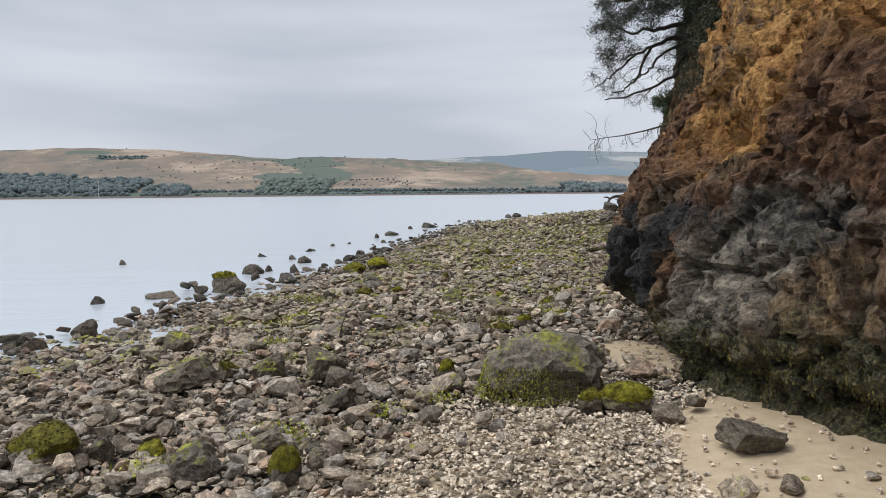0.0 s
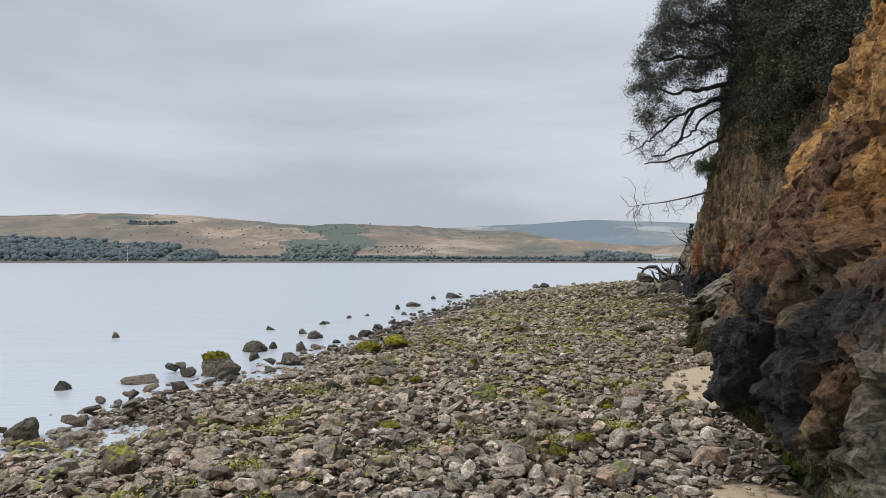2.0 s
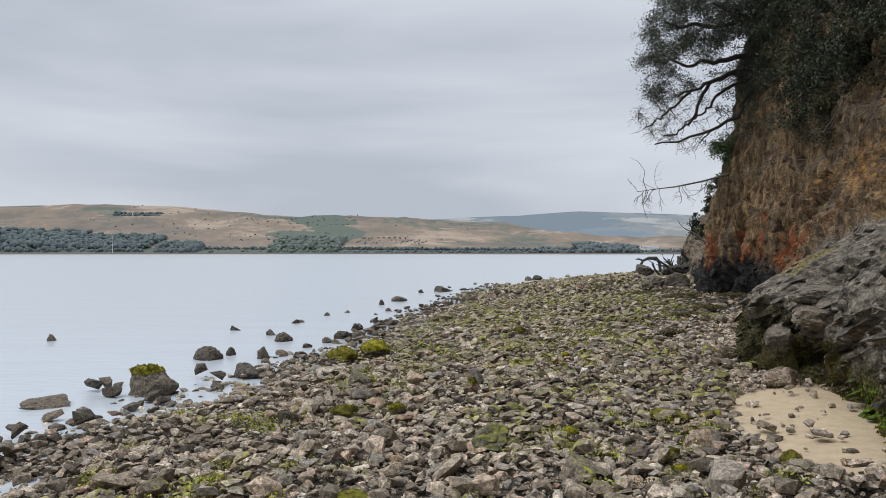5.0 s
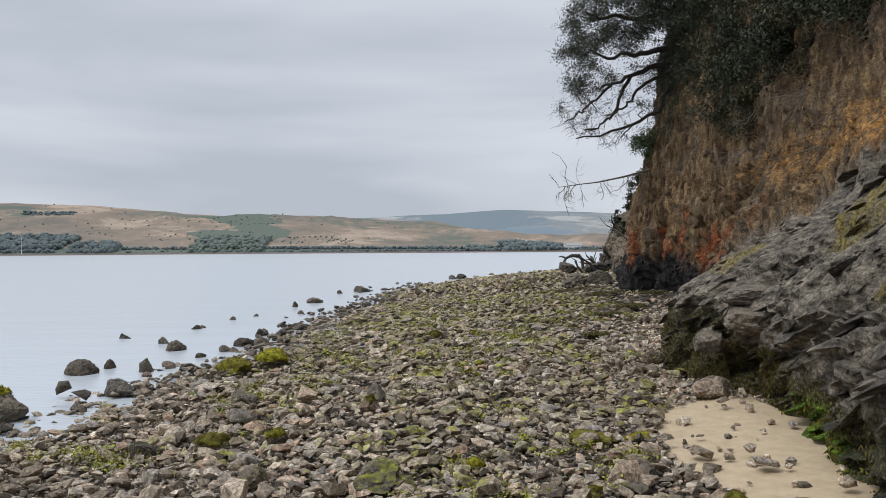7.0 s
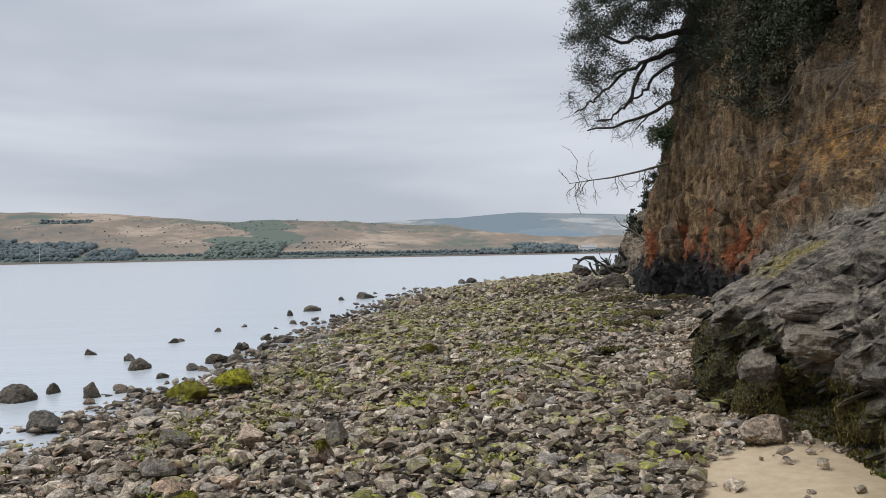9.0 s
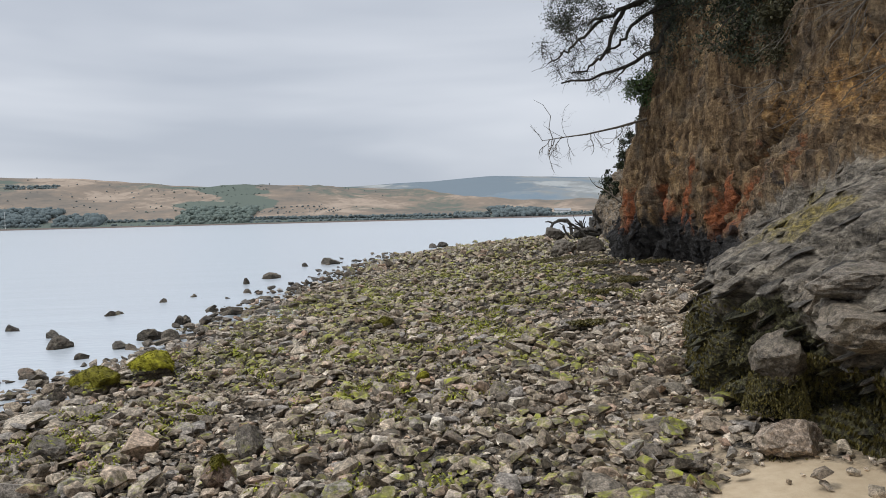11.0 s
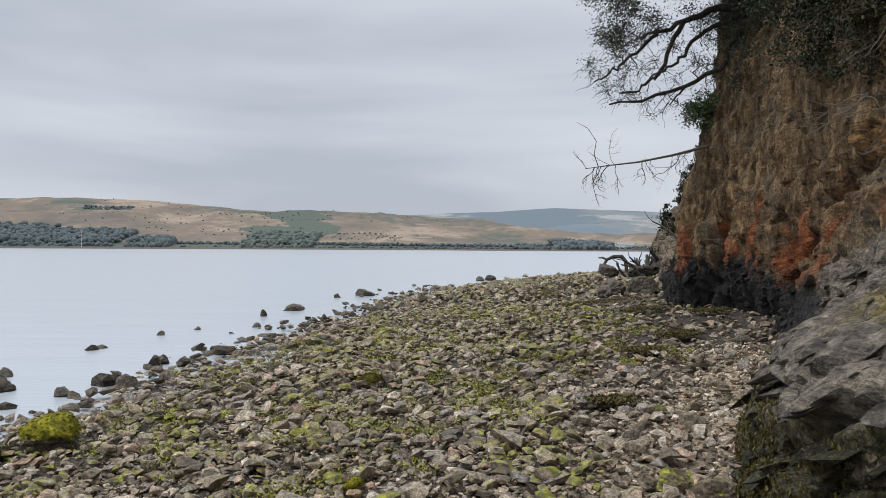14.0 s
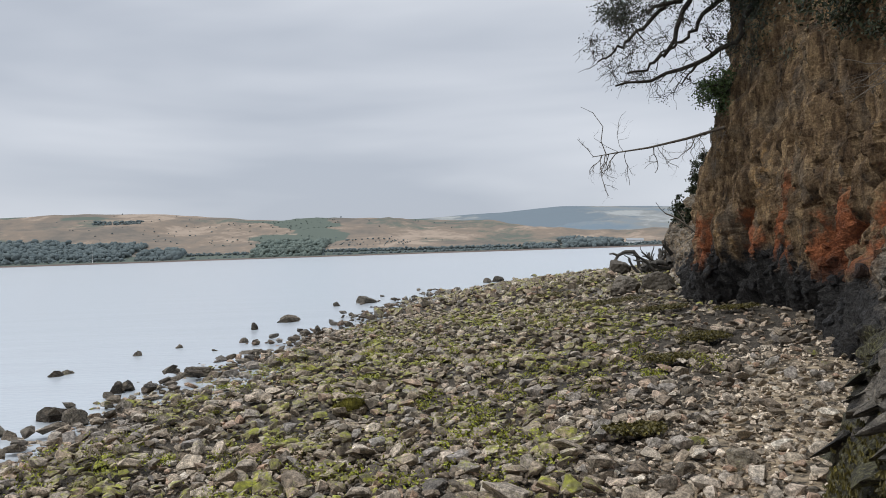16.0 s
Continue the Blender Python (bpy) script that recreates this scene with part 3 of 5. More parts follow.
# outward normals of the smooth face
dy = np.gradient(CX, ys, axis=0)
dz = np.gradient(CX, zs, axis=1)
N = np.stack([-np.ones(CX.shape), np.clip(dy, -1.5, 1.5), np.clip(dz, -2.2, 1.5)], 2).reshape(-1, 3)
N /= np.linalg.norm(N, axis=1)[:, None]
P2 = P + N * out[:, None]
zr = z + 0.5 * lump + 0.25 * fine
zv = z + 0.75 * vnoise(P * np.array([0.9, 0.9, 0.35]), 86) + 0.5 * rill2
zones = {
    "ochre": nearrock * smooth(1.45, 2.0, zr) * (0.55 + 0.8 * np.clip(0.5 + 1.3 * vnoise(P * 1.2, 83), 0, 1)) + mainface * (1 - nearrock) * 0.45 * np.exp(-((zr - 2.9) / 0.8) ** 2) * (1 - smooth(18, 24, y)) + mainface * 0.33 * smooth(-0.1, 0.5, lump),
    "maroon": nearrock * smooth(0.85, 1.2, zr) * (1 - smooth(1.6, 2.3, zr)) * (0.3 + 0.9 * np.clip(0.5 + 1.5 * vnoise(P * 1.0, 84), 0, 1)) + nearrock * smooth(0.15, 0.45, vnoise(P * 0.9, 85)) * 0.55,
    "rust": mainface * (1 - far) * smooth(0.9, 1.4, zv) * (1 - smooth(1.5, 3.1, zv)) * smooth(15, 19, y) * np.clip(0.60 + 0.75 * vnoise(P * np.array([1.3, 2.2, 0.6]), 87) + 0.3 * vnoise(P * 5.0, 88), 0.05, 1),
    "grey": ledge * 1.2 + nearrock * (1 - smooth(1.1, 1.75, zr)) * (1 - smooth(5.0, 6.3, y)) * np.clip(0.5 + 1.0 * vnoise(P * 1.3, 90), 0.1, 0.9) + far * 0.55,
    "black": nearrock * np.clip(0.16 + 1.1 * vnoise(P * np.array([1.1, 1.4, 1.4]), 91), 0, 0.75) * (1 - smooth(1.15, 1.75, zr)) + ledge * smooth(12.8, 14.0, y) * (1 - smooth(0.8, 1.3, zr)) * (0.10 + 0.62 * smooth(13.6, 14.6, y)) + nearrock * smooth(5.6, 6.5, y) * (1 - smooth(0.95, 1.4, zr)) + mainface * (1 - nearrock) * (1 - smooth(1.05, 1.9, zv)) * (1 - 0.5 * far),
    "algae": (nearrock + ledge) * (1 - smooth(0.45, 0.95, zr)) * 0.72 + ledge * smooth(12.4, 13.4, y) * (1 - smooth(0.75, 1.15, zr)) * np.clip(0.45 + 0.8 * vnoise(P * 2.1, 95), 0.1, 1),
    "green": (nearrock * np.exp(-((y - 7.8) / 0.7) ** 2) * (1 - smooth(0.25, 0.6, z)) + ledge * np.exp(-((y - 10.9) / 0.9) ** 2) * (1 - smooth(0.30, 0.55, z)) * 0.8 + far * smooth(3.5, 7, z) * 0.35),
    "lichen": ledge * smooth(0.1, 0.4, vnoise(P * 1.3, 82)) * smooth(1.0, 1.4, z) * 0.55,
}
me = mesh_of("cliff_face", P2, grid_faces(len(ys), len(zs))[:, ::-1], M_CLIFF, False, [(k, np.clip(v, 0, 1)) for k, v in zones.items()])
me.polygons.foreach_set("use_smooth", np.full(len(me.polygons), False))
cliff = tagged(new("cliff", me), "crumbling brown, ochre and rust-stained sea cliff with a black tidal foot", "cliff", kind="structure")
CLIFF_GRID = P2.reshape(len(ys), len(zs), 3)


def on_face(yy, zz):
    """A point of the finished face near (y, z), and its outward normal."""
    i, j = int(np.clip(np.searchsorted(ys, yy), 0, len(ys) - 1)), int(np.clip(np.searchsorted(zs, zz), 0, len(zs) - 1))
    return CLIFF_GRID[i, j], N.reshape(len(ys), len(zs), 3)[i, j]


# cliff top, running back from the face
tx = np.array([0, 0.6, 2, 5, 12, 30, 80.0])
ty = ys[::6]
TX = CLIFF_GRID[::6, -1, 0][:, None] + tx[None]
TY = np.repeat(ty[:, None], len(tx), 1)
TZ = CLIFF_GRID[::6, -1, 2][:, None] + np.array([0, 0.25, 0.7, 1.3, 2.5, 4, 6.0])[None]
me = mesh_of("cliff_top", np.stack([TX, TY, TZ], 2).reshape(-1, 3), grid_faces(len(ty), len(tx))[:, ::-1], M_CLIFF, False, [("ochre", np.zeros(TX.size)), ("green", np.full(TX.size, 0.6))])
tagged(new("cliff_top", me), "scrubby ground on top of the cliff", "ground", kind="structure")


# ---- far shore ----
def hills(name, y0, y1, crest_x, crest_z, crest_y, material, woods, seed, rough, nx=300, ny=60, label=""):
    hx = np.linspace(crest_x[0], crest_x[-1], nx)
    hy = np.linspace(y0, y1, ny)
    HX, HY = np.meshgrid(hx, hy, indexing="ij")
    top = np.interp(HX, crest_x, crest_z)
    t = np.clip((HY - y0) / (crest_y - y0), 0, 1)
    back = np.clip((HY - crest_y) / (y1 - crest_y), 0, 1)
    p = np.stack([HX.ravel() / 260, HY.ravel() / 260, np.zeros(HX.size)], 1)
    ridge = fbm(p, 5, seed, True).reshape(HX.shape)
    HZ = top * (t ** 0.75 * (1 - 0.9 * back)) + rough * ridge * np.sin(np.pi * t) + rough * 0.12 * fbm(p * 6, 3, seed + 3).reshape(HX.shape) * t - 1.0
    patch = fbm(np.stack([HX.ravel() / 130, HY.ravel() / 75, np.zeros(HX.size)], 1), 5, seed + 7).reshape(HX.shape)
    w = np.maximum(woods(HX, HY, t), 0.50 * smooth(0.0, 0.3, patch) + 0.34 * smooth(0.60, 1.0, t))
    HX = 0.944 * HX - 0.0285 * HY
    HZ = 0.944 * HZ
    me = mesh_of(name, np.stack([HX, HY, HZ], 2).reshape(-1, 3), grid_faces(nx, ny), material, False, [("wood", w.ravel())])
    tagged(new(name, me), label, "hills", kind="structure")
    return hx, hy, HZ


def far_place(x, yy):
    """The bearing of the far shore, as the walk sees it."""
    return 0.944 * x - 0.0285 * yy


def near_woods(hx, hy, t):
    left, right = -325 - 130 * smooth(0.15, 0.75, t), -205 - 25 * smooth(0.1, 0.8, t)
    fray = 34 * np.sin(hy / 31 + 2.1 * np.sin(hx / 47)) + 26 * np.sin(hy / 74 + hx / 60)
    left, right = left + fray, right + 0.8 * fray
    g = smooth(left - 18, left + 18, hx) * (1 - smooth(right - 14, right + 14, hx)) * (t < 0.86) + (hx < -560) * (t < 0.10)
    strip = np.exp(-((hx + 850) / 75) ** 2) * np.exp(-((t - 0.70) / 0.035) ** 2)
    return np.clip(g + strip + (t < 0.035), 0, 1)


NEAR_X = [-2600, -1900, -1460, -1235, -950, -694, -514, -394, -198, -33, 60, 192, 267, 418, 620, 900, 1500]
NEAR_Z = [90, 105, 118, 128, 133, 121, 104, 94, 97, 86, 79, 60, 46, 34, 28, 24, 20]
hx, hy, HZ = hills("backdrop_hills", 1196, 2300, NEAR_X, NEAR_Z, 1900, M_HAZED_HILL, near_woods, 70, 26, label="dry golden grass hills across the bay with dark tree groves, muted by painted haze")
hills("backdrop_far_hills", 2300, 4100, [-1500, -600, -113, 102, 290, 560, 829, 1150, 1700, 2600], [130, 140, 160, 172, 178, 198, 190, 176, 160, 130], 3400, M_HAZED_RIDGE, lambda a, b2, t: 0.9 * np.exp(-((a - 380) / 330) ** 2) * (t > 0.3), 90, 16, 160, 40, "wooded ridge beyond the hills, painted blue-grey for haze")


def hill_z(x, yy):
    i = np.clip(np.searchsorted(hx, x) - 1, 0, len(hx) - 2)
    j = np.clip(np.searchsorted(hy, yy) - 1, 0, len(hy) - 2)
    return HZ[i, j]


def ico(sub):
    bm = bmesh.new()
    bmesh.ops.create_icosphere(bm, subdivisions=sub, radius=1)
    v = np.array([q.co[:] for q in bm.verts])
    f = np.array([[q.index for q in g.verts] for g in bm.faces])
    bm.free()
    return v, f


def scatter_mesh(protos, which, mats):
    """Copies of the small meshes protos, at the 3x4 matrices mats, as one vertex and one face array."""
    V, F, base = [], [], 0
    for k, (pv, pf) in enumerate(protos):
        m = mats[which == k]
        if not len(m):
            continue
        v = np.einsum("nij,vj->nvi", m[:, :, :3], pv) + m[:, None, :, 3]
        f = pf[None] + (np.arange(len(m)) * len(pv))[:, None, None] + base
        V.append(v.reshape(-1, 3))
        F.append(f.reshape(-1, 3))
        base += len(m) * len(pv)
    return np.concatenate(V), np.concatenate(F)


def turns(n, rng, tilt=0.3):
    """n random rotations, mostly about z."""
    a, b2, c2 = rng.uniform(0, 2 * np.pi, n), rng.normal(0, tilt, n), rng.normal(0, tilt, n)
    ca, sa, cb, sb, cc, sc = np.cos(a), np.sin(a), np.cos(b2), np.sin(b2), np.cos(c2), np.sin(c2)
    o, i = np.zeros(n), np.ones(n)
    rz = np.stack([ca, -sa, o, sa, ca, o, o, o, i], 1).reshape(-1, 3, 3)
    rx = np.stack([i, o, o, o, cb, -sb, o, sb, cb], 1).reshape(-1, 3, 3)
    ry = np.stack([cc, o, sc, o, i, o, -sc, o, cc], 1).reshape(-1, 3, 3)
    return rx @ ry @ rz


def placed(rot, sx, sy, sz, x, yy, zz):
    m = np.zeros((len(x), 3, 4))
    m[:, :, :3] = rot * np.stack([sx, sy, sz], 1)[:, None, :]
    m[:, :, 3] = np.stack([x, yy, zz], 1)
    return m


rng = np.random.default_rng(11)
ico1 = ico(1)
crowns = [(ico1[0] * (1 + 0.35 * rng.uniform(-1, 1, (len(ico1[0]), 1))), ico1[1]) for _ in range(5)]


def woods(label, x0, x1, t0, t1, count, lo, hi, squash=1.0, material=M_HAZED_WOODS):
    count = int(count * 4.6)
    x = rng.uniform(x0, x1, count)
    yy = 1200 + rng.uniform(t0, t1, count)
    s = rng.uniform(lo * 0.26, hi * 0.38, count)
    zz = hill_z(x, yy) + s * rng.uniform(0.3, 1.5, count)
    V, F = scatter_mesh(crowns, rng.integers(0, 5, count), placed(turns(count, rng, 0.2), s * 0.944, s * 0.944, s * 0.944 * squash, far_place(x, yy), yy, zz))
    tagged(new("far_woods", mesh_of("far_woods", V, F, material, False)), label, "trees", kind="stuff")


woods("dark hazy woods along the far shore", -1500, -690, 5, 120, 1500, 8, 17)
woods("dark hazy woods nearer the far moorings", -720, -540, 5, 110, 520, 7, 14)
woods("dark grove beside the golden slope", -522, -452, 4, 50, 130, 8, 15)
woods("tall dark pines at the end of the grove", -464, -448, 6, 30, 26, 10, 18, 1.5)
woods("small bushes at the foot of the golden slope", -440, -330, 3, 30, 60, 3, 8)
woods("wooded ravine in the far hills", -325, -205, 4, 100, 420, 7, 13, 1.0, M_HAZED_WOODS_PALE)
woods("bushes over the wooded slope in the far hills", -420, -225, 90, 480, 50, 3.5, 6, 0.7, M_HAZED_WOODS_PALE)
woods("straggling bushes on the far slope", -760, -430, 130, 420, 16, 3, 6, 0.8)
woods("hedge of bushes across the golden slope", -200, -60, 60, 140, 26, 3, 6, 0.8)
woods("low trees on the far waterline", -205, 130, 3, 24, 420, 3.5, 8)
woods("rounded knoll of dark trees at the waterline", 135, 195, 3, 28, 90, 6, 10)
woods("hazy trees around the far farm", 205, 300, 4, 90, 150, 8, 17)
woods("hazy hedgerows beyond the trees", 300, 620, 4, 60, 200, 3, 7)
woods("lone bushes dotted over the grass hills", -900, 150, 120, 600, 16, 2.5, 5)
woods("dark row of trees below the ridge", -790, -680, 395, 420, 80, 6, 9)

# the low muddy shelf before the hills
M_SHELF = hill_material("far_tidal_mud", (0.16, 0.13, 0.115), (0.10, 0.085, 0.078), 0.02, (0.10, 0.085, 0.078))
sx, sy = np.linspace(-1500, 1100, 160), np.linspace(640, 1215, 30)
SX, SY = np.meshgrid(sx, sy, indexing="ij")
SZ = WATER + 0.35 * smooth(650, 760, SY + 40 * np.sin(SX / 90)) - 0.1 + 0.55 * smooth(780, 1200, SY)
tagged(new("far_shore_shelf", mesh_of("far_shore_shelf", np.stack([SX, SY, SZ], 2).reshape(-1, 3), grid_faces(160, 30), M_SHELF, False)), "low brown muddy shelf along the far shore", "shore", kind="structure")

# far sailing boat mast and pale farm houses
M_WHITE = mat("white_paint", 0.6)[0]
M_WHITE.node_tree.nodes["Principled BSDF"].inputs["Base Color"].default_value = (0.78, 0.78, 0.76, 1)
M_ROOF = mat("grey_roof", 0.8)[0]
M_ROOF.node_tree.nodes["Principled BSDF"].inputs["Base Color"].default_value = (0.32, 0.33, 0.34, 1)


def bm_mesh(name, bm, material):
    me = bpy.data.meshes.new(name)
    bm.to_mesh(me)
    bm.free()
    me.materials.append(material)
    return me


def sailing_boat(x, yy):
    boat = new("sailing_boat")
    boat.location = (far_place(x, yy), yy, WATER)
    tagged(boat, "small white moored sailing boat with a bare mast", "boat")
    bm = bmesh.new()
    bmesh.ops.create_cone(bm, segments=12, cap_ends=True, radius1=2.0, radius2=3.0, depth=1.6)
    for v in bm.verts:
        v.co.x *= 2.2
        v.co.z += 0.5
    part("hull", bm_mesh("hull", bm, M_WHITE), boat)
    bm = bmesh.new()
    bmesh.ops.create_cone(bm, segments=8, cap_ends=True, radius1=0.32, radius2=0.18, depth=26)
    for v in bm.verts:
        v.co.z += 14.2
    part("mast", bm_mesh("mast", bm, M_WHITE), boat)


def farm_house(x, yy, w):
    z0 = float(hill_z(np.array([x]), np.array([yy]))[0]) + 1
    h = new("house")
    h.location = (far_place(x, yy), yy, z0)
    tagged(h, "small pale farm house on the far shore", "house")
    bm = bmesh.new()
    bmesh.ops.create_cube(bm, size=1)
    for v in bm.verts:
        v.co = (v.co.x * w, v.co.y * 8, v.co.z * 6 + 2)
    part("wall", bm_mesh("wall", bm, M_WHITE), h)
    bm = bmesh.new()
    pts = [bm.verts.new(c) for c in ((-w * .55, -4.6, 5), (w * .55, -4.6, 5), (w * .55, 4.6, 5), (-w * .55, 4.6, 5), (-w * .55, 0, 8.4), (w * .55, 0, 8.4))]
    for q in ((0, 1, 5, 4), (2, 3, 4, 5), (0, 4, 3), (1, 2, 5), (0, 3, 2, 1)):
        bm.faces.new([pts[k] for k in q])
    part("roof", bm_mesh("roof", bm, M_ROOF), h)


sailing_boat(-585, 1185)


def channel_buoy(x, yy):
    """A small pillar buoy: flat float, banded pillar and cap."""
    buoy = new("channel_buoy")
    buoy.location = (x, yy, WATER)
    tagged(buoy, "small faded orange and white pillar buoy afloat in the bay", "buoy")
    for name, rings, material in (
            ("float", ((0.30, -0.10), (0.38, 0.0), (0.38, 0.10), (0.24, 0.16)), M_WHITE), ("lower_band", ((0.25, 0.16), (0.25, 0.26)), M_BAND),
            ("pillar", ((0.23, 0.26), (0.21, 0.98)), M_BUOY), ("upper_band", ((0.22, 0.98), (0.22, 1.06)), M_BAND), ("cap", ((0.20, 1.06), (0.19, 1.14), (0.08, 1.18)), M_BUOY)):
        bm = bmesh.new()
        loops = [[bm.verts.new((q * math.cos(a * math.pi / 8), q * math.sin(a * math.pi / 8), zz)) for a in range(16)] for q, zz in rings]
        for lo_, hi_ in zip(loops, loops[1:]):
            for a in range(16):
                bm.faces.new((lo_[a], lo_[(a + 1) % 16], hi_[(a + 1) % 16], hi_[a]))
        bm.faces.new(loops[0][::-1])
        bm.faces.new(loops[-1])
        part(name, bm_mesh(name, bm, material), buoy)


M_BUOY = mat("faded_orange_paint", 0.55)[0]
M_BUOY.node_tree.nodes["Principled BSDF"].inputs["Base Color"].default_value = (0.62, 0.30, 0.14, 1)
M_BAND = mat("dark_buoy_band", 0.6)[0]
M_BAND.node_tree.nodes["Principled BSDF"].inputs["Base Color"].default_value = (0.10, 0.07, 0.06, 1)
channel_buoy(-35.2, 50.2)
for a in ((336, 1250, 16), (318, 1236, 10)):
    farm_house(*a)


# ---- stones ----
def hull_stone(seed, points, squash=0.62, power=0.55):
    """An angular stone: the hull of random points, about 1 across."""
    r = np.random.default_rng(seed)
    p = r.normal(size=(points, 3))
    p /= np.linalg.norm(p, axis=1)[:, None]
    p = np.sign(p) * np.abs(p) ** power
    p *= 0.5 * r.uniform(0.8, 1.05, (points, 1)) * np.array([1, r.uniform(0.65, 0.95), squash * r.uniform(0.75, 1.25)])
    bm = bmesh.new()
    for c in p:
        bm.verts.new(c)
    res = bmesh.ops.convex_hull(bm, input=bm.verts)
    gone = [g for g in res["geom_interior"] + res["geom_unused"] if isinstance(g, bmesh.types.BMVert)]
    bmesh.ops.delete(bm, geom=list(set(gone)), context="VERTS")
    bmesh.ops.triangulate(bm, faces=bm.faces)
    bmesh.ops.recalc_face_normals(bm, faces=bm.faces)
    bm.verts.index_update()
    v = np.array([q.co[:] for q in bm.verts])
    f = np.array([[q.index for q in g.verts] for g in bm.faces])
    bm.free()
    return v, f


STONES = [hull_stone(100 + k, 12 + k % 8, 0.42 + 0.02 * (k % 7), 0.80) for k in range(30)]
PEBBLES = [hull_stone(200 + k, 9 + k % 3, 0.6, 0.8) for k in range(14)]


def keep_clear(x, yy):
    """Where stones may lie: on the beach, before the rock face."""
    return x < face_x(yy, np.full(x.shape, 0.25)) + 0.15


def cobbles(x0, x1, y0, y1, cell, size, seed, where, sink=0.25, spread_s=0.35, pile=0.3):
    """Stones laid one to a jittered cell; where(x, y) gives the share of cells that hold one."""
    r = np.random.default_rng(seed)
    nx, ny = int((x1 - x0) / cell), int((y1 - y0) / cell)
    i, j = np.meshgrid(np.arange(nx), np.arange(ny), indexing="ij")
    x = x0 + (i.ravel() + r.uniform(-0.15, 1.15, i.size)) * cell
    yy = y0 + (j.ravel() + r.uniform(-0.15, 1.15, i.size)) * cell
    ok = (r.uniform(size=x.size) < where(x, yy)) & keep_clear(x, yy)
    x, yy = x[ok], yy[ok]
    s = size * np.exp(r.normal(0, spread_s, len(x)))
    s = np.minimum(s, size * 2.2)
    zz = ground_z(x, yy) + s * (0.31 - sink + pile * r.uniform(0, 0.5, len(x)))
    return placed(turns(len(x), r, 0.24), s, s * r.uniform(0.8, 1.1, len(x)), s * r.uniform(0.7, 1.15, len(x)), x, yy, zz)


def stuff(name, label, protos, mats, material, seed):
    r = np.random.default_rng(seed)
    V, F = scatter_mesh(protos, r.integers(0, len(protos), len(mats)), mats)
    return tagged(new(name, mesh_of(name, V, F, material)), label, "stones", kind="stuff")


def in_view(x, yy):
    """The fan of beach that the walk looks over."""
    return (x > -0.68 * (yy + 1.0) - 0.3) & (x < 0.62 * (yy + 1.5) + 0.8) & (yy > 2.2)


def wet_side(x, yy):
    d = x - shore_x(yy)
    return smooth(-1.3, 0.7, d) * in_view(x, yy)


def n2d(x, yy, s, seed):
    return fbm(np.stack([x * s, yy * s, np.full(x.shape, 3.3)], 1), 3, seed)


def pebble_zone(x, yy):
    return smooth(-0.9, 0.1, x - 0.25 * (yy - 4)) * (1 - smooth(5.0, 6.8, yy)) * (1 - 0.93 * smooth(0.46, 0.7, sand_zone(x, yy)))


def upper_zone(x, yy):
    """The drier, finer strip along the foot of the rocks."""
    return smooth(1.2, 3.4, x - 0.13 * (yy - 8))


def cov_mid(x, yy):
    return in_view(x, yy) * smooth(-0.7, 0.6, x - shore_x(yy)) * (1 - pebble_zone(x, yy) * 0.92) * (1 - smooth(0.38, 0.58, sand_zone(x, yy)) * 0.96) * (1 - 0.62 * upper_zone(x, yy)) * 0.95


big = cobbles(-8, 9, 2.2, 26, 0.33, 0.175, 1, lambda x, yy: 0.62 * wet_side(x, yy) * (1 - smooth(0.5, 2.8, x - 0.05 * yy)) * (1 - pebble_zone(x, yy)) + 0.06 * cov_mid(x, yy), 0.14, 0.34)
mid = cobbles(-8, 9, 2.2, 20, 0.092, 0.086, 2, cov_mid, 0.16, 0.50, 0.9)
small = cobbles(-7, 6, 2.2, 19, 0.063, 0.058, 3, lambda x, yy: cov_mid(x, yy) * 0.95 * (yy < 14.5 + 2.0 * (x + 2.5)), 0.08, 0.35, 0.4)
far1 = cobbles(-6, 11, 20, 34, 0.118, 0.108, 4, cov_mid, 0.18, 0.42, 0.7)
far2 = cobbles(-4, 40, 34, 84, 0.33, 0.24, 5, lambda x, yy: smooth(-0.6, 0.5, x - shore_x(yy)) * (x < 30) * 0.95, 0.2, 0.35, 0.5)
fines = cobbles(-1.6, 3.2, 2.2, 7.2, 0.034, 0.036, 6, lambda x, yy: pebble_zone(x, yy) * in_view(x, yy) * 0.95, 0.1, 0.35, 0.5)
fines2 = cobbles(0.5, 9, 6.5, 22, 0.085, 0.048, 7, lambda x, yy: upper_zone(x, yy) * (1 - smooth(0.35, 0.7, sand_zone(x, yy)) * 0.95) * 0.9 * in_view(x, yy), 0.1, 0.35, 0.4)
shallow = cobbles(-12, 1, 5, 50, 0.24, 0.15, 8, lambda x, yy: (0.05 + 0.60 * smooth(-1.5, 0.1, x - shore_x(yy)) ** 1.5) * (x > shore_x(yy) - 2.6) * (1 - smooth(0.2, 0.7, x - shore_x(yy))) * (0.55 + 0.9 * smooth(-0.2, 0.3, n2d(x, yy, 0.9, 92))), -0.12, 0.45, 0.4)

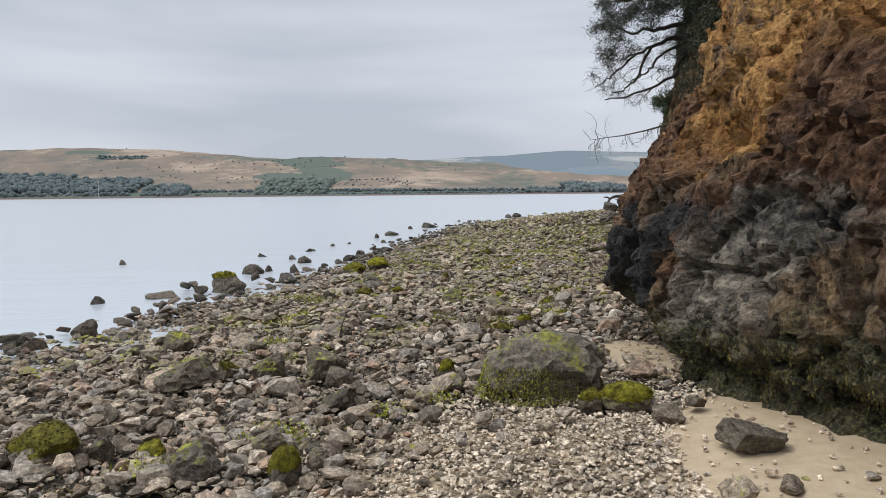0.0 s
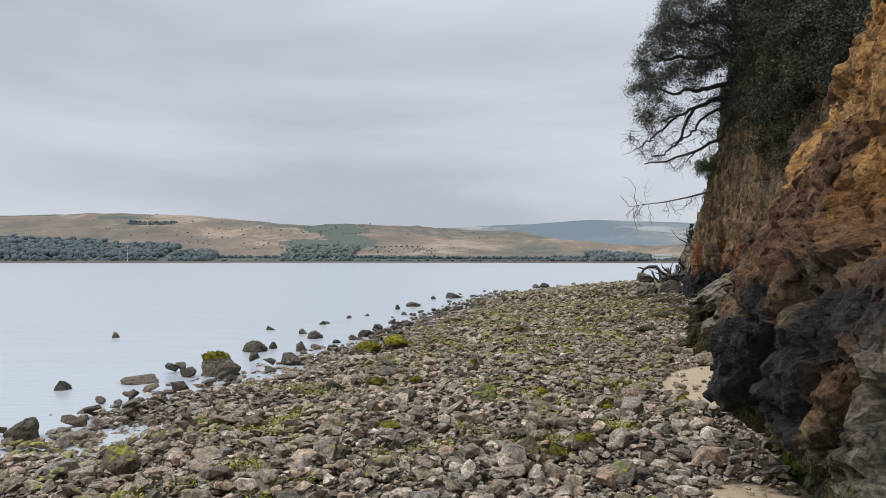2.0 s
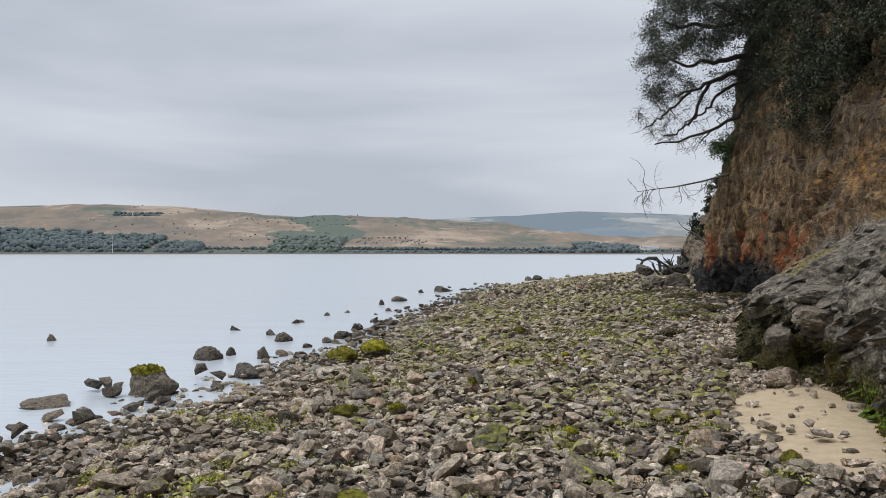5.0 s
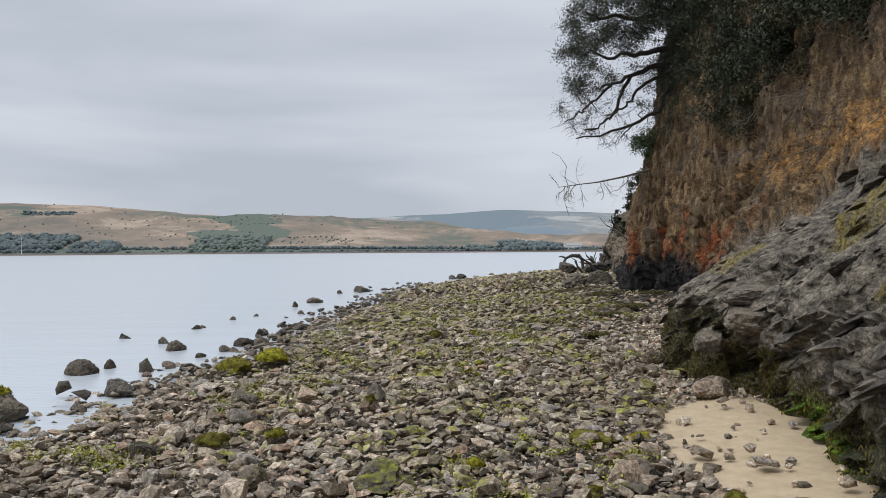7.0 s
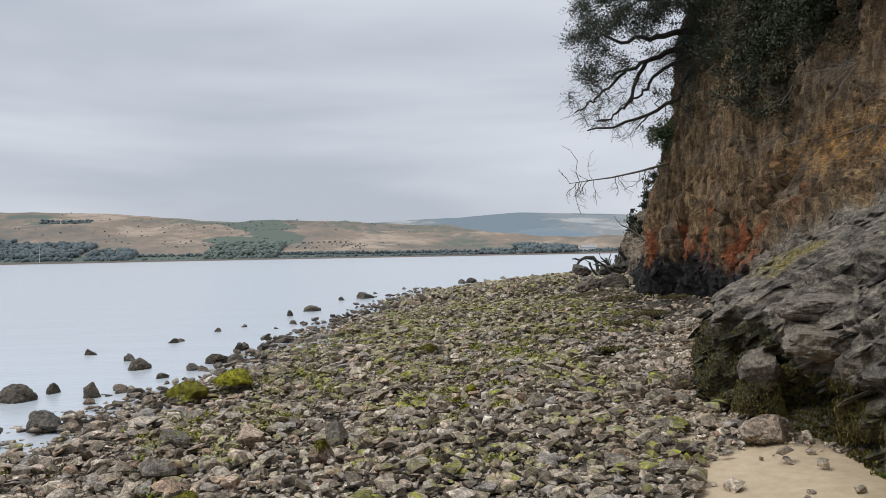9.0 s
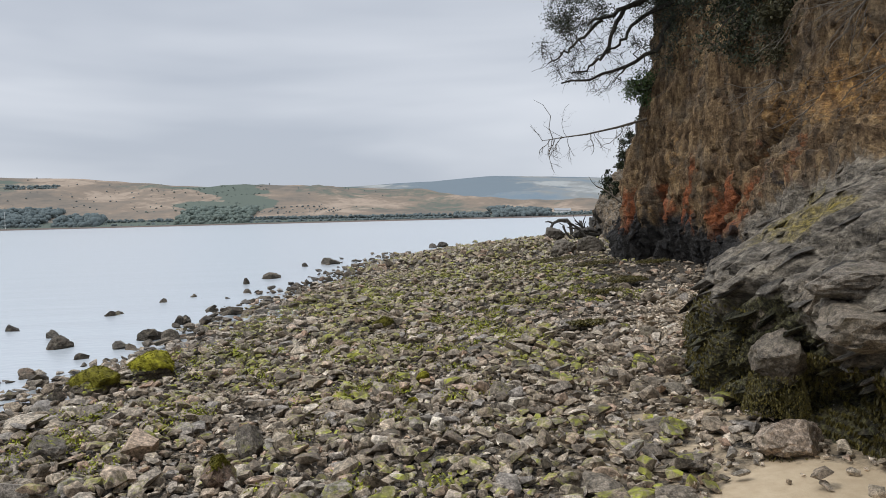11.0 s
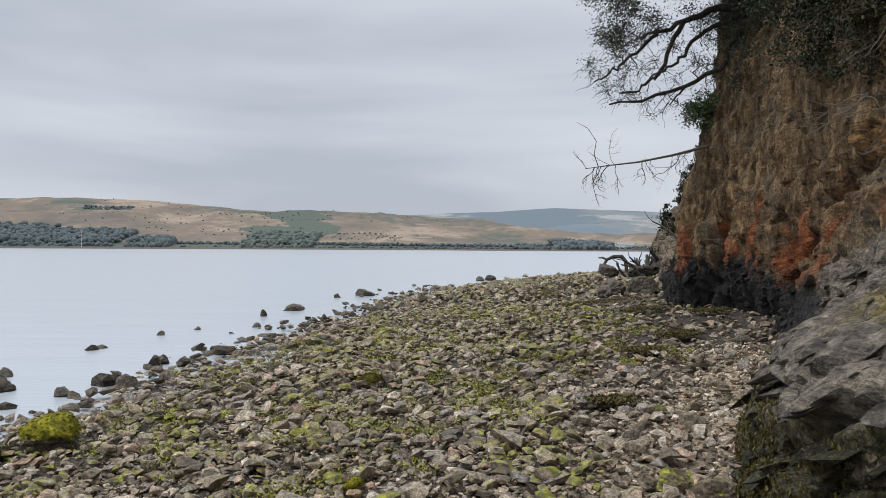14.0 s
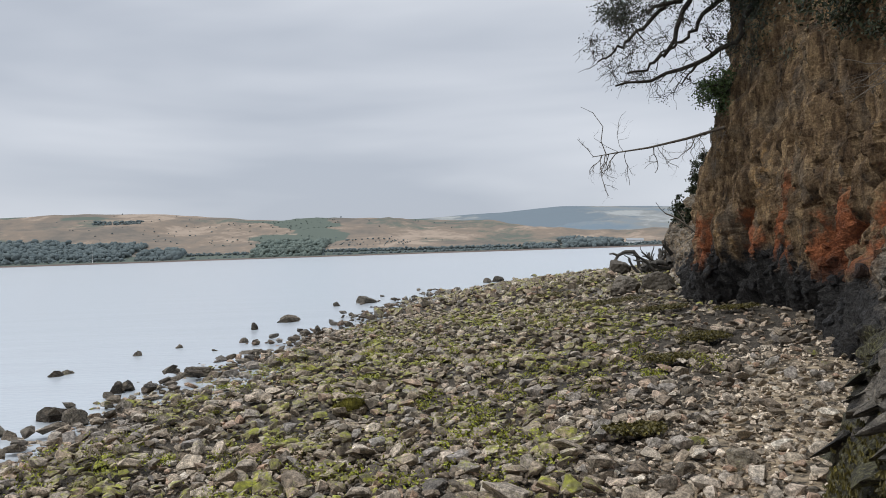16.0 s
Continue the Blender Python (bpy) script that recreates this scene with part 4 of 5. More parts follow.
# the nearest cobbles one by one, the rest as stuff
order = np.argsort(np.hypot(big[:, 0, 3] + 0.6, big[:, 1, 3] - 4.0))
nearest, rest = order[:260], order[260:]
stone_meshes = [mesh_of("beach_stone", v, f, M_STONE_OB) for v, f in [hull_stone(400 + k, 28, 0.56, 0.8) for k in range(16)]]
stuff("shore_cobbles", "grey-brown angular shore cobbles", STONES, big[rest], M_STONE, 21)
mx, my = mid[:, 0, 3], mid[:, 1, 3]
green_f = n2d(mx, my, 0.55, 77) + 0.5 * smooth(-2.5, 1.5, mx - 0.02 * my) * smooth(6, 12, my) - 0.75 * upper_zone(mx, my) - 0.08
isg = green_f > 0.16
isd = (upper_zone(mx, my) > 0.45) & ~isg
mid_order = np.argsort(np.hypot(mid[:, 0, 3] + 0.3, mid[:, 1, 3] - 4.2) - 2.0 * mid[:, 0, 0] ** 2)
mid_near = np.zeros(len(mid), bool)
mid_near[mid_order[:300]] = True
single_mid = mid[mid_near]
mid = mid[~mid_near]
mx, my = mid[:, 0, 3], mid[:, 1, 3]
isg, isd = isg[~mid_near], isd[~mid_near]
stuff("tidal_stones", "angular grey and brown tidal stones", STONES, mid[~isg & ~isd], M_STONE, 22)
stuff("algae_stones", "tidal stones coated with yellow-green algae", STONES, mid[isg], M_STONE_GREEN, 23)
stuff("upper_stones", "drier grey stones at the foot of the cliff", STONES, mid[isd], M_STONE_DRY, 24)
stuff("gravel", "small broken gravel between the stones", PEBBLES, small, M_STONE, 25)
fx, fy = far1[:, 0, 3], far1[:, 1, 3]
fg = (n2d(fx, fy, 0.4, 78) + 0.35 * smooth(-2.0, 1.0, fx) - 0.5 * upper_zone(fx, fy)) > 0.05
stuff("far_tidal_stones", "grey tidal stones further along the beach", STONES, far1[~fg], M_STONE, 26)
stuff("far_algae_stones", "stones greened with algae further along the beach", STONES, far1[fg], M_STONE_GREEN, 27)
stuff("point_stones", "stones on the low point of the beach", PEBBLES, far2, M_STONE_GREEN, 28)
stuff("pebbles", "pale mixed pebbles", PEBBLES, fines, M_PEBBLE, 29)
stuff("dry_gravel", "pale gravel along the cliff foot", PEBBLES, fines2, M_PEBBLE, 30)
stuff("shallow_stones", "dark stones breaking the shallow water", STONES, shallow, M_WET_MANY, 31)


# ---- broken rock standing proud of the face ----
def rubble(name, label, y0, y1, z0, z1, count, lo, hi, flat, rot_for, seed, material, zone):
    """Angular lumps bedded in the face; they carry the zones of the face behind them."""
    r = np.random.default_rng(seed)
    protos = [hull_stone(900 + seed * 20 + k, 15 + k % 5, flat, 0.85) for k in range(12)]
    i = np.searchsorted(ys, r.uniform(y0, y1, count * 3)).clip(1, len(ys) - 2)
    j = np.searchsorted(zs, r.uniform(z0, z1, count * 3)).clip(1, len(zs) - 2)
    flat_i = i * len(zs) + j
    ok = zone[flat_i] > r.uniform(0.3, 0.9, count * 3)
    flat_i = flat_i[ok][:count]
    n = len(flat_i)
    s = lo * (hi / lo) ** (r.uniform(size=n) ** 2.2)
    p = P2[flat_i] + N[flat_i] * (s * r.uniform(-0.36, -0.02, n))[:, None]
    which = r.integers(0, 12, n)
    V, F = scatter_mesh(protos, which, placed(rot_for(n, r), s, s * r.uniform(0.7, 1.1, n), s * r.uniform(0.7, 1.2, n), p[:, 0], p[:, 1], p[:, 2]))
    owner = np.concatenate([np.repeat(flat_i[which == k], len(protos[k][0])) for k in range(12)])
    ats = [(k, np.clip(v, 0, 1)[owner]) for k, v in zones.items()]
    return tagged(new(name, mesh_of(name, V, F, material, True, ats)), label, "rocks", kind="stuff")


def tumbled(n, r):
    return turns(n, r, 0.9)


def bedded(n, r):
    """Slabs that lie along the dip of the ledge."""
    a = turns(n, r, 0.10)
    nx, ny, nz = -0.36, 0.34, 0.87
    base = Vector((nx, ny, nz)).to_track_quat("Z", "Y").to_matrix()
    return np.array(base)[None] @ a


def hanging(n, r):
    """Clods longer than wide, hanging down the face."""
    return turns(n, r, 0.25) @ np.array([[0, 0, 1], [0, 1, 0], [-1, 0, 0.0]])[None]


rubble("embedded_rocks", "angular brown and black rocks bedded in the near face", 2.0, 8.7, 0.1, 4.6, 5200, 0.030, 0.19, 0.62, tumbled, 1, M_CLIFF, nearrock)
rubble("rock_slabs", "grey slabs of tilted bedrock along the ledge", 8.1, 20, 0.1, 2.4, 2600, 0.05, 0.62, 0.16, bedded, 2, M_CLIFF, ledge)
rubble("clay_clods", "crumbling clods of clay on the main face", 8.5, 31, 1.2, 8.5, 9000, 0.03, 0.13, 0.6, hanging, 3, M_CLIFF, mainface)
rubble("foot_rocks", "wet black rocks at the foot of the main face", 18, 31, 0.2, 1.5, 1500, 0.06, 0.40, 0.7, tumbled, 4, M_CLIFF, mainface)
rubble("far_face_rocks", "weathered lumps of rock on the far cliff", 31, 56, 0.2, 7.5, 2200, 0.15, 0.7, 0.7, tumbled, 5, M_CLIFF, mainface)


LEAF = (np.array([[0, -0.5, 0], [0.26, 0, 0.05], [0, 0.5, 0], [-0.26, 0, 0.05]]), np.array([[0, 1, 2], [0, 2, 3]]))


# ---- boulders ----
def boulder_mesh(name, seed, material, sub=4, facet=0.22, moss=None):
    v, f = ico(sub)
    r = np.random.default_rng(seed)
    planes = r.normal(size=(11, 3))
    planes /= np.linalg.norm(planes, axis=1)[:, None]
    d = r.uniform(0.50, 0.85, 11)
    for q, lim in zip(planes, d):
        over = np.maximum(v @ q - lim, 0)
        v = v - over[:, None] * q[None] * 0.92
    h, e = blocks(v * 2.1 + seed, seed, 0.5)
    h2, e2 = blocks(v * 5.0 + seed, seed + 1, 0.6)
    v = v * (1 + facet * 0.45 * h - 0.06 * np.exp(-(e / 0.08) ** 2) + 0.07 * h2 + 0.10 * fbm(v * 4.5 + seed, 4, seed))[:, None]
    ext = v.max(0) - v.min(0)
    v = (v - (v.max(0) + v.min(0)) / 2) / ext
    return v, f


BOULDERS = [boulder_mesh("boulder", 500 + k, None) for k in range(9)]
BOULDER_ME = [mesh_of("rock_body", v, f, M_ROCK) for v, f in BOULDERS]
BARE_ME = [mesh_of("bare_rock_body", v, f, M_ROCK_BARE) for v, f in BOULDERS]
LEDGE_ME = [mesh_of("ledge_block_body", v, f, M_ROCK_LEDGE) for v, f in BOULDERS]
WET_ME = [mesh_of("wet_rock_body", v, f, M_WET) for v, f in BOULDERS]


def moss_cap(k, cover, thick, seed):
    """A shaggy cap of weed over the top of boulder k."""
    v, f = BOULDERS[k]
    nz = v[:, 2] + 0.20 * fbm(v * 4 + seed, 3, seed)
    keep = nz > cover
    idx = np.where(keep)[0]
    new_i = -np.ones(len(v), int)
    new_i[idx] = np.arange(len(idx))
    ff = f[keep[f].all(1)]
    lift = smooth(cover, cover + 0.12, nz)[:, None]
    n = v / np.linalg.norm(v, axis=1)[:, None]
    vv = v + n * (lift * thick * (0.7 + 0.9 * np.abs(fbm(v * 9 + seed, 3, seed + 4)))[:, None] - 0.01)
    vv, ff = vv[idx], new_i[ff]
    r = np.random.default_rng(seed + 40)
    at = vv[r.integers(0, len(vv), 1500)] + r.normal(0, 0.012, (1500, 3))
    size = r.uniform(0.035, 0.085, 1500)
    tv, tf = scatter_mesh([LEAF], np.zeros(1500, int), placed(turns(1500, r, 0.9), size * 0.6, size, size, at[:, 0], at[:, 1], at[:, 2]))
    return np.concatenate([vv, tv]), np.concatenate([ff, tf + len(vv)])


MOSS_ME = [mesh_of("weed_cap", *moss_cap(k, (0.22, 0.28, 0.06)[k % 3], 0.06, k), M_MOSS, False) for k in range(9)]


def boulder(x, yy, w, h, k, label, moss=False, group="", depth=None, turn=None, wet=False, z=None, cat="rock", bare=False):
    """A boulder w wide and h high that stands at (x, y), sunk a little."""
    ob = new("rock")
    base = float(ground_z(np.array([x]), np.array([yy]))[0]) if z is None else z
    if wet:
        base = min(base, WATER - 0.02)
        h += WATER - base
    d = depth or w * (0.7 + 0.05 * (k % 5))
    ob.matrix_world = pose(x, yy + 0.25 * d, base + h * 0.40, 0, 0, (k * 67 + int(x * 100)) % 360 if turn is None else turn)
    tagged(ob, label, cat, group)
    for name, me in (("stone_body", (WET_ME if wet or cat == "boulder" else BARE_ME if bare else LEDGE_ME if cat == "ledge rock" else BOULDER_ME)[k % 9]),) + ((("weed_cap", MOSS_ME[k % 9]),) if moss else ()):
        p = part(name, me, ob)
        p.scale = (w, d, h * 1.18)
        if name == "weed_cap":
            p["label"] = "bright yellow-green shaggy weed"
    return ob


boulder(0.82, 5.17, 0.95, 0.48, 2, "large grey-brown boulder crusted with barnacles and fringed with green weed", depth=0.62, turn=10)
def weed_skirt(owner, x, yy, rx, ry, z0, z1, count, size, material, seed, name="weed_fringe", label=""):
    """Weed hanging round the lower sides of a boulder, as a part of it."""
    count = int(count * 1.6)
    r = np.random.default_rng(seed)
    a = r.uniform(0, 2 * np.pi, count)
    h = r.uniform(0, 1, count) ** 1.4
    q = 1.0 - 0.25 * h
    s = size * r.uniform(0.5, 1.4, count)
    rot = turns(count, r, 0.4) @ np.array([[1, 0, 0], [0, 0, 1], [0, -1, 0]])[None]
    me = mesh_of(name, *scatter_mesh([LEAF], np.zeros(count, int), placed(rot, s * 0.8, s, s, x + rx * q * np.cos(a), yy + ry * q * np.sin(a), z0 + (z1 - z0) * h)), material)
    ob = part(name, me, owner, label)
    ob.matrix_parent_inverse = owner.matrix_world.inverted()
    return ob


big_rock = [o for o in scene.objects if o.get("label", "").startswith("large grey-brown boulder crusted")][0]
weed_skirt(big_rock, 0.82, 5.31, 0.46, 0.33, 0.02, 0.28, 4200, 0.018, M_KELP, 51, label="olive hanging weed")
weed_skirt(big_rock, 0.66, 5.29, 0.38, 0.35, 0.04, 0.28, 1800, 0.016, M_WEED, 52, "green_weed_fringe", "bright green hanging weed")
boulder(1.06, 4.79, 0.24, 0.18, 0, "small boulder capped with bright green moss beside the large boulder", True)
boulder(1.32, 4.75, 0.36, 0.19, 2, "low boulder thickly covered in bright yellow-green moss", True, turn=5)
boulder(1.80, 3.80, 0.40, 0.17, 4, "flat dark wet rock half buried in pale sand", turn=40, cat="boulder")
boulder(1.60, 5.62, 0.34, 0.15, 7, "reddish-brown slab of rock at the cliff foot", bare=True)
boulder(1.77, 3.23, 0.15, 0.08, 1, "small rusty brown stone on the sand", bare=True)
boulder(1.50, 4.39, 0.21, 0.12, 3, "brown knobbly rock among pebbles", bare=True)
for i, (x, yy, w, h) in enumerate([(0.06, 5.72, 0.24, 0.21), (-0.78, 3.76, 0.19, 0.22), (-2.46, 4.25, 0.49, 0.28), (-1.97, 6.49, 0.27, 0.20), (-1.79, 4.36, 0.22, 0.15), (0.87, 8.02, 0.23, 0.16), (-0.16, 13.20, 0.29, 0.22), (-1.50, 12.23, 0.31, 0.19), (-1.00, 12.39, 0.27, 0.16), (1.17, 15.55, 0.25, 0.17), (0.75, 20.23, 0.42, 0.21), (1.35, 10.16, 0.17, 0.11), (1.04, 14.60, 0.16, 0.13), (0.61, 7.75, 0.21, 0.13), (-2.43, 17.07, 0.62, 0.33), (-1.93, 17.50, 0.68, 0.33), (2.02, 9.60, 0.17, 0.14), (1.32, 10.05, 0.15, 0.11), (1.28, 9.51, 0.16, 0.12), (0.70, 11.03, 0.16, 0.12)]):
    boulder(x, yy, w, h, 2 + 3 * (i % 3) if w > 0.4 else i + 1, "shore rock capped with yellow-green weed" if w < 0.5 else "large weed-covered rock at the water's edge", True, "weed-capped rocks")
for i, (x, yy, w, h) in enumerate([(-1.04, 6.33, 0.44, 0.32), (-0.73, 5.25, 0.28, 0.18), (-2.33, 6.35, 0.84, 0.30), (-1.60, 6.50, 0.41, 0.27), (0.15, 5.39, 0.21, 0.16), (-1.32, 3.82, 0.29, 0.25), (-1.03, 4.27, 0.27, 0.20), (-2.15, 4.39, 0.26, 0.20), (-0.64, 3.93, 0.18, 0.15), (-1.27, 8.07, 0.26, 0.23), (-0.00, 10.79, 0.30, 0.23), (-0.90, 10.98, 0.26, 0.18), (-2.09, 12.16, 0.32, 0.19), (-0.15, 14.05, 0.23, 0.25)]):
    boulder(x, yy, w, h, i + 3, "angular grey-brown barnacled boulder among smaller stones", False, "beach boulders")
for i, (x, yy, w, h) in enumerate([(3.35, 15.22, 0.17, 0.13), (2.70, 13.29, 0.21, 0.12), (1.78, 14.88, 0.25, 0.16), (2.65, 19.15, 0.26, 0.14), (4.91, 21.51, 0.33, 0.19), (3.81, 16.96, 0.24, 0.15), (3.61, 17.35, 0.21, 0.12), (1.80, 16.96, 0.23, 0.11), (1.01, 7.18, 0.27, 0.17), (0.60, 9.52, 0.33, 0.20), (-3.11, 8.13, 0.40, 0.28), (0.40, 7.87, 0.18, 0.20), (-1.21, 8.12, 0.24, 0.19), (-1.66, 14.27, 0.33, 0.20), (0.00, 10.62, 0.34, 0.24)]):
    boulder(x, yy, w, h, i + 5, "grey shore rock standing out of the cobbles", False, "beach boulders")
ledge_boulder = boulder(3.20, 12.70, 0.42, 0.22, 5, "dark barnacled boulder half buried in sand below the ledge", turn=20, bare=True)
if ledge_boulder:
    weed_skirt(ledge_boulder, 3.20, 12.78, 0.20, 0.18, -0.02, 0.12, 700, 0.020, M_KELP, 57, label="yellow-brown hanging weed")
lodged = boulder(3.36, 13.10, 0.42, 0.31, 7, "rounded grey boulder crusted with barnacles lodged in the ledge", turn=100, z=0.46, cat="ledge rock")
weed_skirt(lodged, 3.29, 13.15, 0.21, 0.17, 0.26, 0.50, 2200, 0.018, M_KELP, 58, label="yellow-brown hanging weed")
boulder(3.56, 12.95, 0.44, 0.26, 4, "brown flat-topped slab jutting from the ledge", turn=20, z=0.82, cat="ledge rock")
boulder(3.50, 13.50, 0.44, 0.26, 6, "dark angular block jutting from the ledge", turn=75, z=0.70)
boulder(3.55, 12.50, 0.62, 0.20, 8, "pale flat slab jutting from the ledge", turn=30, z=1.02, cat="ledge rock")
boulder(3.52, 12.30, 0.75, 0.24, 3, "pale cracked slab jutting from the ledge", turn=50, z=0.78, cat="ledge rock")
for x, yy, w, h, k in ((1.66, 11.45, 0.44, 0.09, 2), (2.05, 11.35, 0.30, 0.08, 5), (-0.9, 9.3, 0.34, 0.10, 8)):
    boulder(x, yy, w, h, k, "flat low stone matted with olive algae", True, "weed-matted slabs")
for x, yy, w, h, k in ((2.04, 12.55, 0.34, 0.09, 1), (2.62, 12.8, 0.30, 0.08, 4), (2.68, 13.4, 0.32, 0.09, 7), (2.35, 12.3, 0.24, 0.08, 2), (2.45, 13.0, 0.22, 0.08, 6), (3.0, 14.6, 0.24, 0.12, 3), (3.1, 14.3, 0.20, 0.10, 8), (2.9, 14.45, 0.16, 0.09, 5)):
    boulder(x, yy, w, h, k, "flat blue-grey stone lying at the edge of the sand", False, "slabs at the sand's edge", cat="ledge rock")
boulder(3.34, 15.1, 0.28, 0.18, 3, "blue-grey wet stone at the ledge's corner")
boulder(3.20, 15.35, 0.26, 0.16, 6, "blue-grey wet stone at the ledge's corner")
boulder(6.62, 33.9, 1.10, 0.56, 2, "large dark wet boulder on the upper beach", cat="boulder")
boulder(7.75, 34.5, 1.25, 0.6, 6, "long low dark boulder at the foot of the cliff", cat="boulder")
boulder(8.3, 33.0, 0.9, 0.6, 8, "dark boulder fallen from the cliff", cat="boulder")
for i, (x, yy, w, h) in enumerate([(-4.55, 14.45, 0.70, 0.40), (-5.08, 17.89, 0.60, 0.24), (-5.55, 13.65, 0.66, 0.11), (-9.47, 20.59, 0.36, 0.15), (-6.42, 12.95, 0.27, 0.15), (-5.04, 9.78, 0.47, 0.24), (-5.61, 9.09, 0.33, 0.18), (-4.40, 20.76, 0.50, 0.20), (-3.39, 34.79, 0.72, 0.17), (-3.71, 15.96, 0.58, 0.23), (-4.80, 18.50, 0.23, 0.16), (-4.04, 18.06, 0.22, 0.22), (-4.97, 21.94, 0.30, 0.14), (-5.11, 24.92, 0.31, 0.11)]):
    boulder(x, yy, w, h, i + 1, "dark rock standing in the shallow water" if i else "dark rock topped with green weed in the shallow water", i == 0, "rocks in the shallows", wet=True)
for i, (x, yy, w, h) in enumerate([(-4.78, 27.39, 0.29, 0.11), (-3.21, 23.15, 0.28, 0.18), (-3.72, 32.25, 0.28, 0.20), (-3.35, 34.21, 0.76, 0.17), (-1.97, 41.64, 0.87, 0.30), (-3.16, 21.31, 0.44, 0.18), (-2.74, 21.02, 0.39, 0.22), (-3.13, 23.34, 0.27, 0.16), (-5.06, 25.16, 0.29, 0.08), (-4.38, 28.56, 0.23, 0.09), (-2.88, 40.43, 0.31, 0.18), (-3.11, 29.26, 0.24, 0.12), (-2.52, 24.48, 0.49, 0.18), (-2.71, 23.08, 0.19, 0.17), (-6.20, 23.00, 0.50, 0.12), (3.90, 57.40, 0.80, 0.35), (3.20, 56.60, 0.60, 0.30)]):
    boulder(x, yy, w, h, i, "small dark rock awash in the shallows", False, "rocks in the shallows", wet=True)


# ---- trees and scrub ----
def tube(points, radii, sides=6):
    """A tapered tube along points."""
    pts = np.asarray(points, float)
    tan = np.gradient(pts, axis=0)
    tan /= np.linalg.norm(tan, axis=1)[:, None] + 1e-9
    ref = np.array([0.3, 0.2, 1.0]) if abs(tan[:, 2]).mean() < 0.8 else np.array([1.0, 0.2, 0])
    a = np.cross(tan, ref)
    a /= np.linalg.norm(a, axis=1)[:, None] + 1e-9
    b2 = np.cross(tan, a)
    ang = np.arange(sides) * 2 * np.pi / sides
    ring = np.cos(ang)[None, :, None] * a[:, None] + np.sin(ang)[None, :, None] * b2[:, None]
    v = (pts[:, None] + ring * np.asarray(radii)[:, None, None]).reshape(-1, 3)
    f = []
    for i in range(len(pts) - 1):
        for j in range(sides):
            k = (j + 1) % sides
            f += [(i * sides + j, i * sides + k, (i + 1) * sides + k), (i * sides + j, (i + 1) * sides + k, (i + 1) * sides + j)]
    return v, np.array(f)


class Growth:
    """Gathers tubes and leaf places."""

    def __init__(self, seed):
        self.r = random.Random(seed)
        self.v, self.f, self.n, self.tips = [], [], 0, []

    def add(self, points, radii, sides=6):
        v, f = tube(points, radii, sides)
        self.v.append(v)
        self.f.append(f + self.n)
        self.n += len(v)

    def limb(self, start, way, length, radius, depth, droop=0.0, wander=0.25, forks=3, leafy=2, up=0.0, keep=0.72):
        r = self.r
        n = 7
        p, w = np.array(start, float), np.array(way, float)
        w /= np.linalg.norm(w)
        pts = [p.copy()]
        for i in range(n):
            w = w + np.array([r.gauss(0, wander), r.gauss(0, wander), r.gauss(0, wander) * 0.8 - droop + up * (i / n)]) * 0.6
            w /= np.linalg.norm(w)
            p = p + w * length / n
            pts.append(p.copy())
        rad = np.linspace(radius, radius * 0.55, n + 1)
        self.add(pts, rad, 7 if radius > 0.05 else 4 if radius > 0.012 else 3)
        if depth <= leafy:
            for q in pts[2:]:
                self.tips.append((q, w.copy()))
        if depth == 0:
            return
        for k in range(forks):
            i = r.randint(2, n)
            side = np.array([r.gauss(0, 1), r.gauss(0, 1), r.gauss(0, 0.8)])
            side -= side.dot(w) * w
            side /= np.linalg.norm(side) + 1e-9
            self.limb(pts[i], w * 0.8 + side * r.uniform(0.5, 0.95), length * keep * r.uniform(0.7, 1.1), rad[i] * 0.62, depth - 1, droop, wander, forks, leafy, up, keep)

    def wood(self, name, material):
        return mesh_of(name, np.concatenate(self.v), np.concatenate(self.f), material, False)




def leaves(name, centres, per, spread_r, size, material, seed, flatten=0.6):
    r = np.random.default_rng(seed)
    c = np.repeat(np.asarray(centres), per, 0) + r.normal(0, 1, (len(centres) * per, 3)) * np.array([spread_r, spread_r, spread_r * flatten])
    n = len(c)
    s = size * r.uniform(0.6, 1.3, n)
    return mesh_of(name, *scatter_mesh([LEAF], np.zeros(n, int), placed(turns(n, r, 0.9), s, s, s, c[:, 0], c[:, 1], c[:, 2])), material)


def crooked(a, b2, r, wobble, n=7):
    """A zigzag path from a to b2."""
    u = np.linspace(0, 1, n)[:, None]
    p = np.asarray(a)[None] * (1 - u) + np.asarray(b2)[None] * u
    return p + r.normal(0, wobble, (n, 3)) * np.sin(np.pi * u) ** 0.5


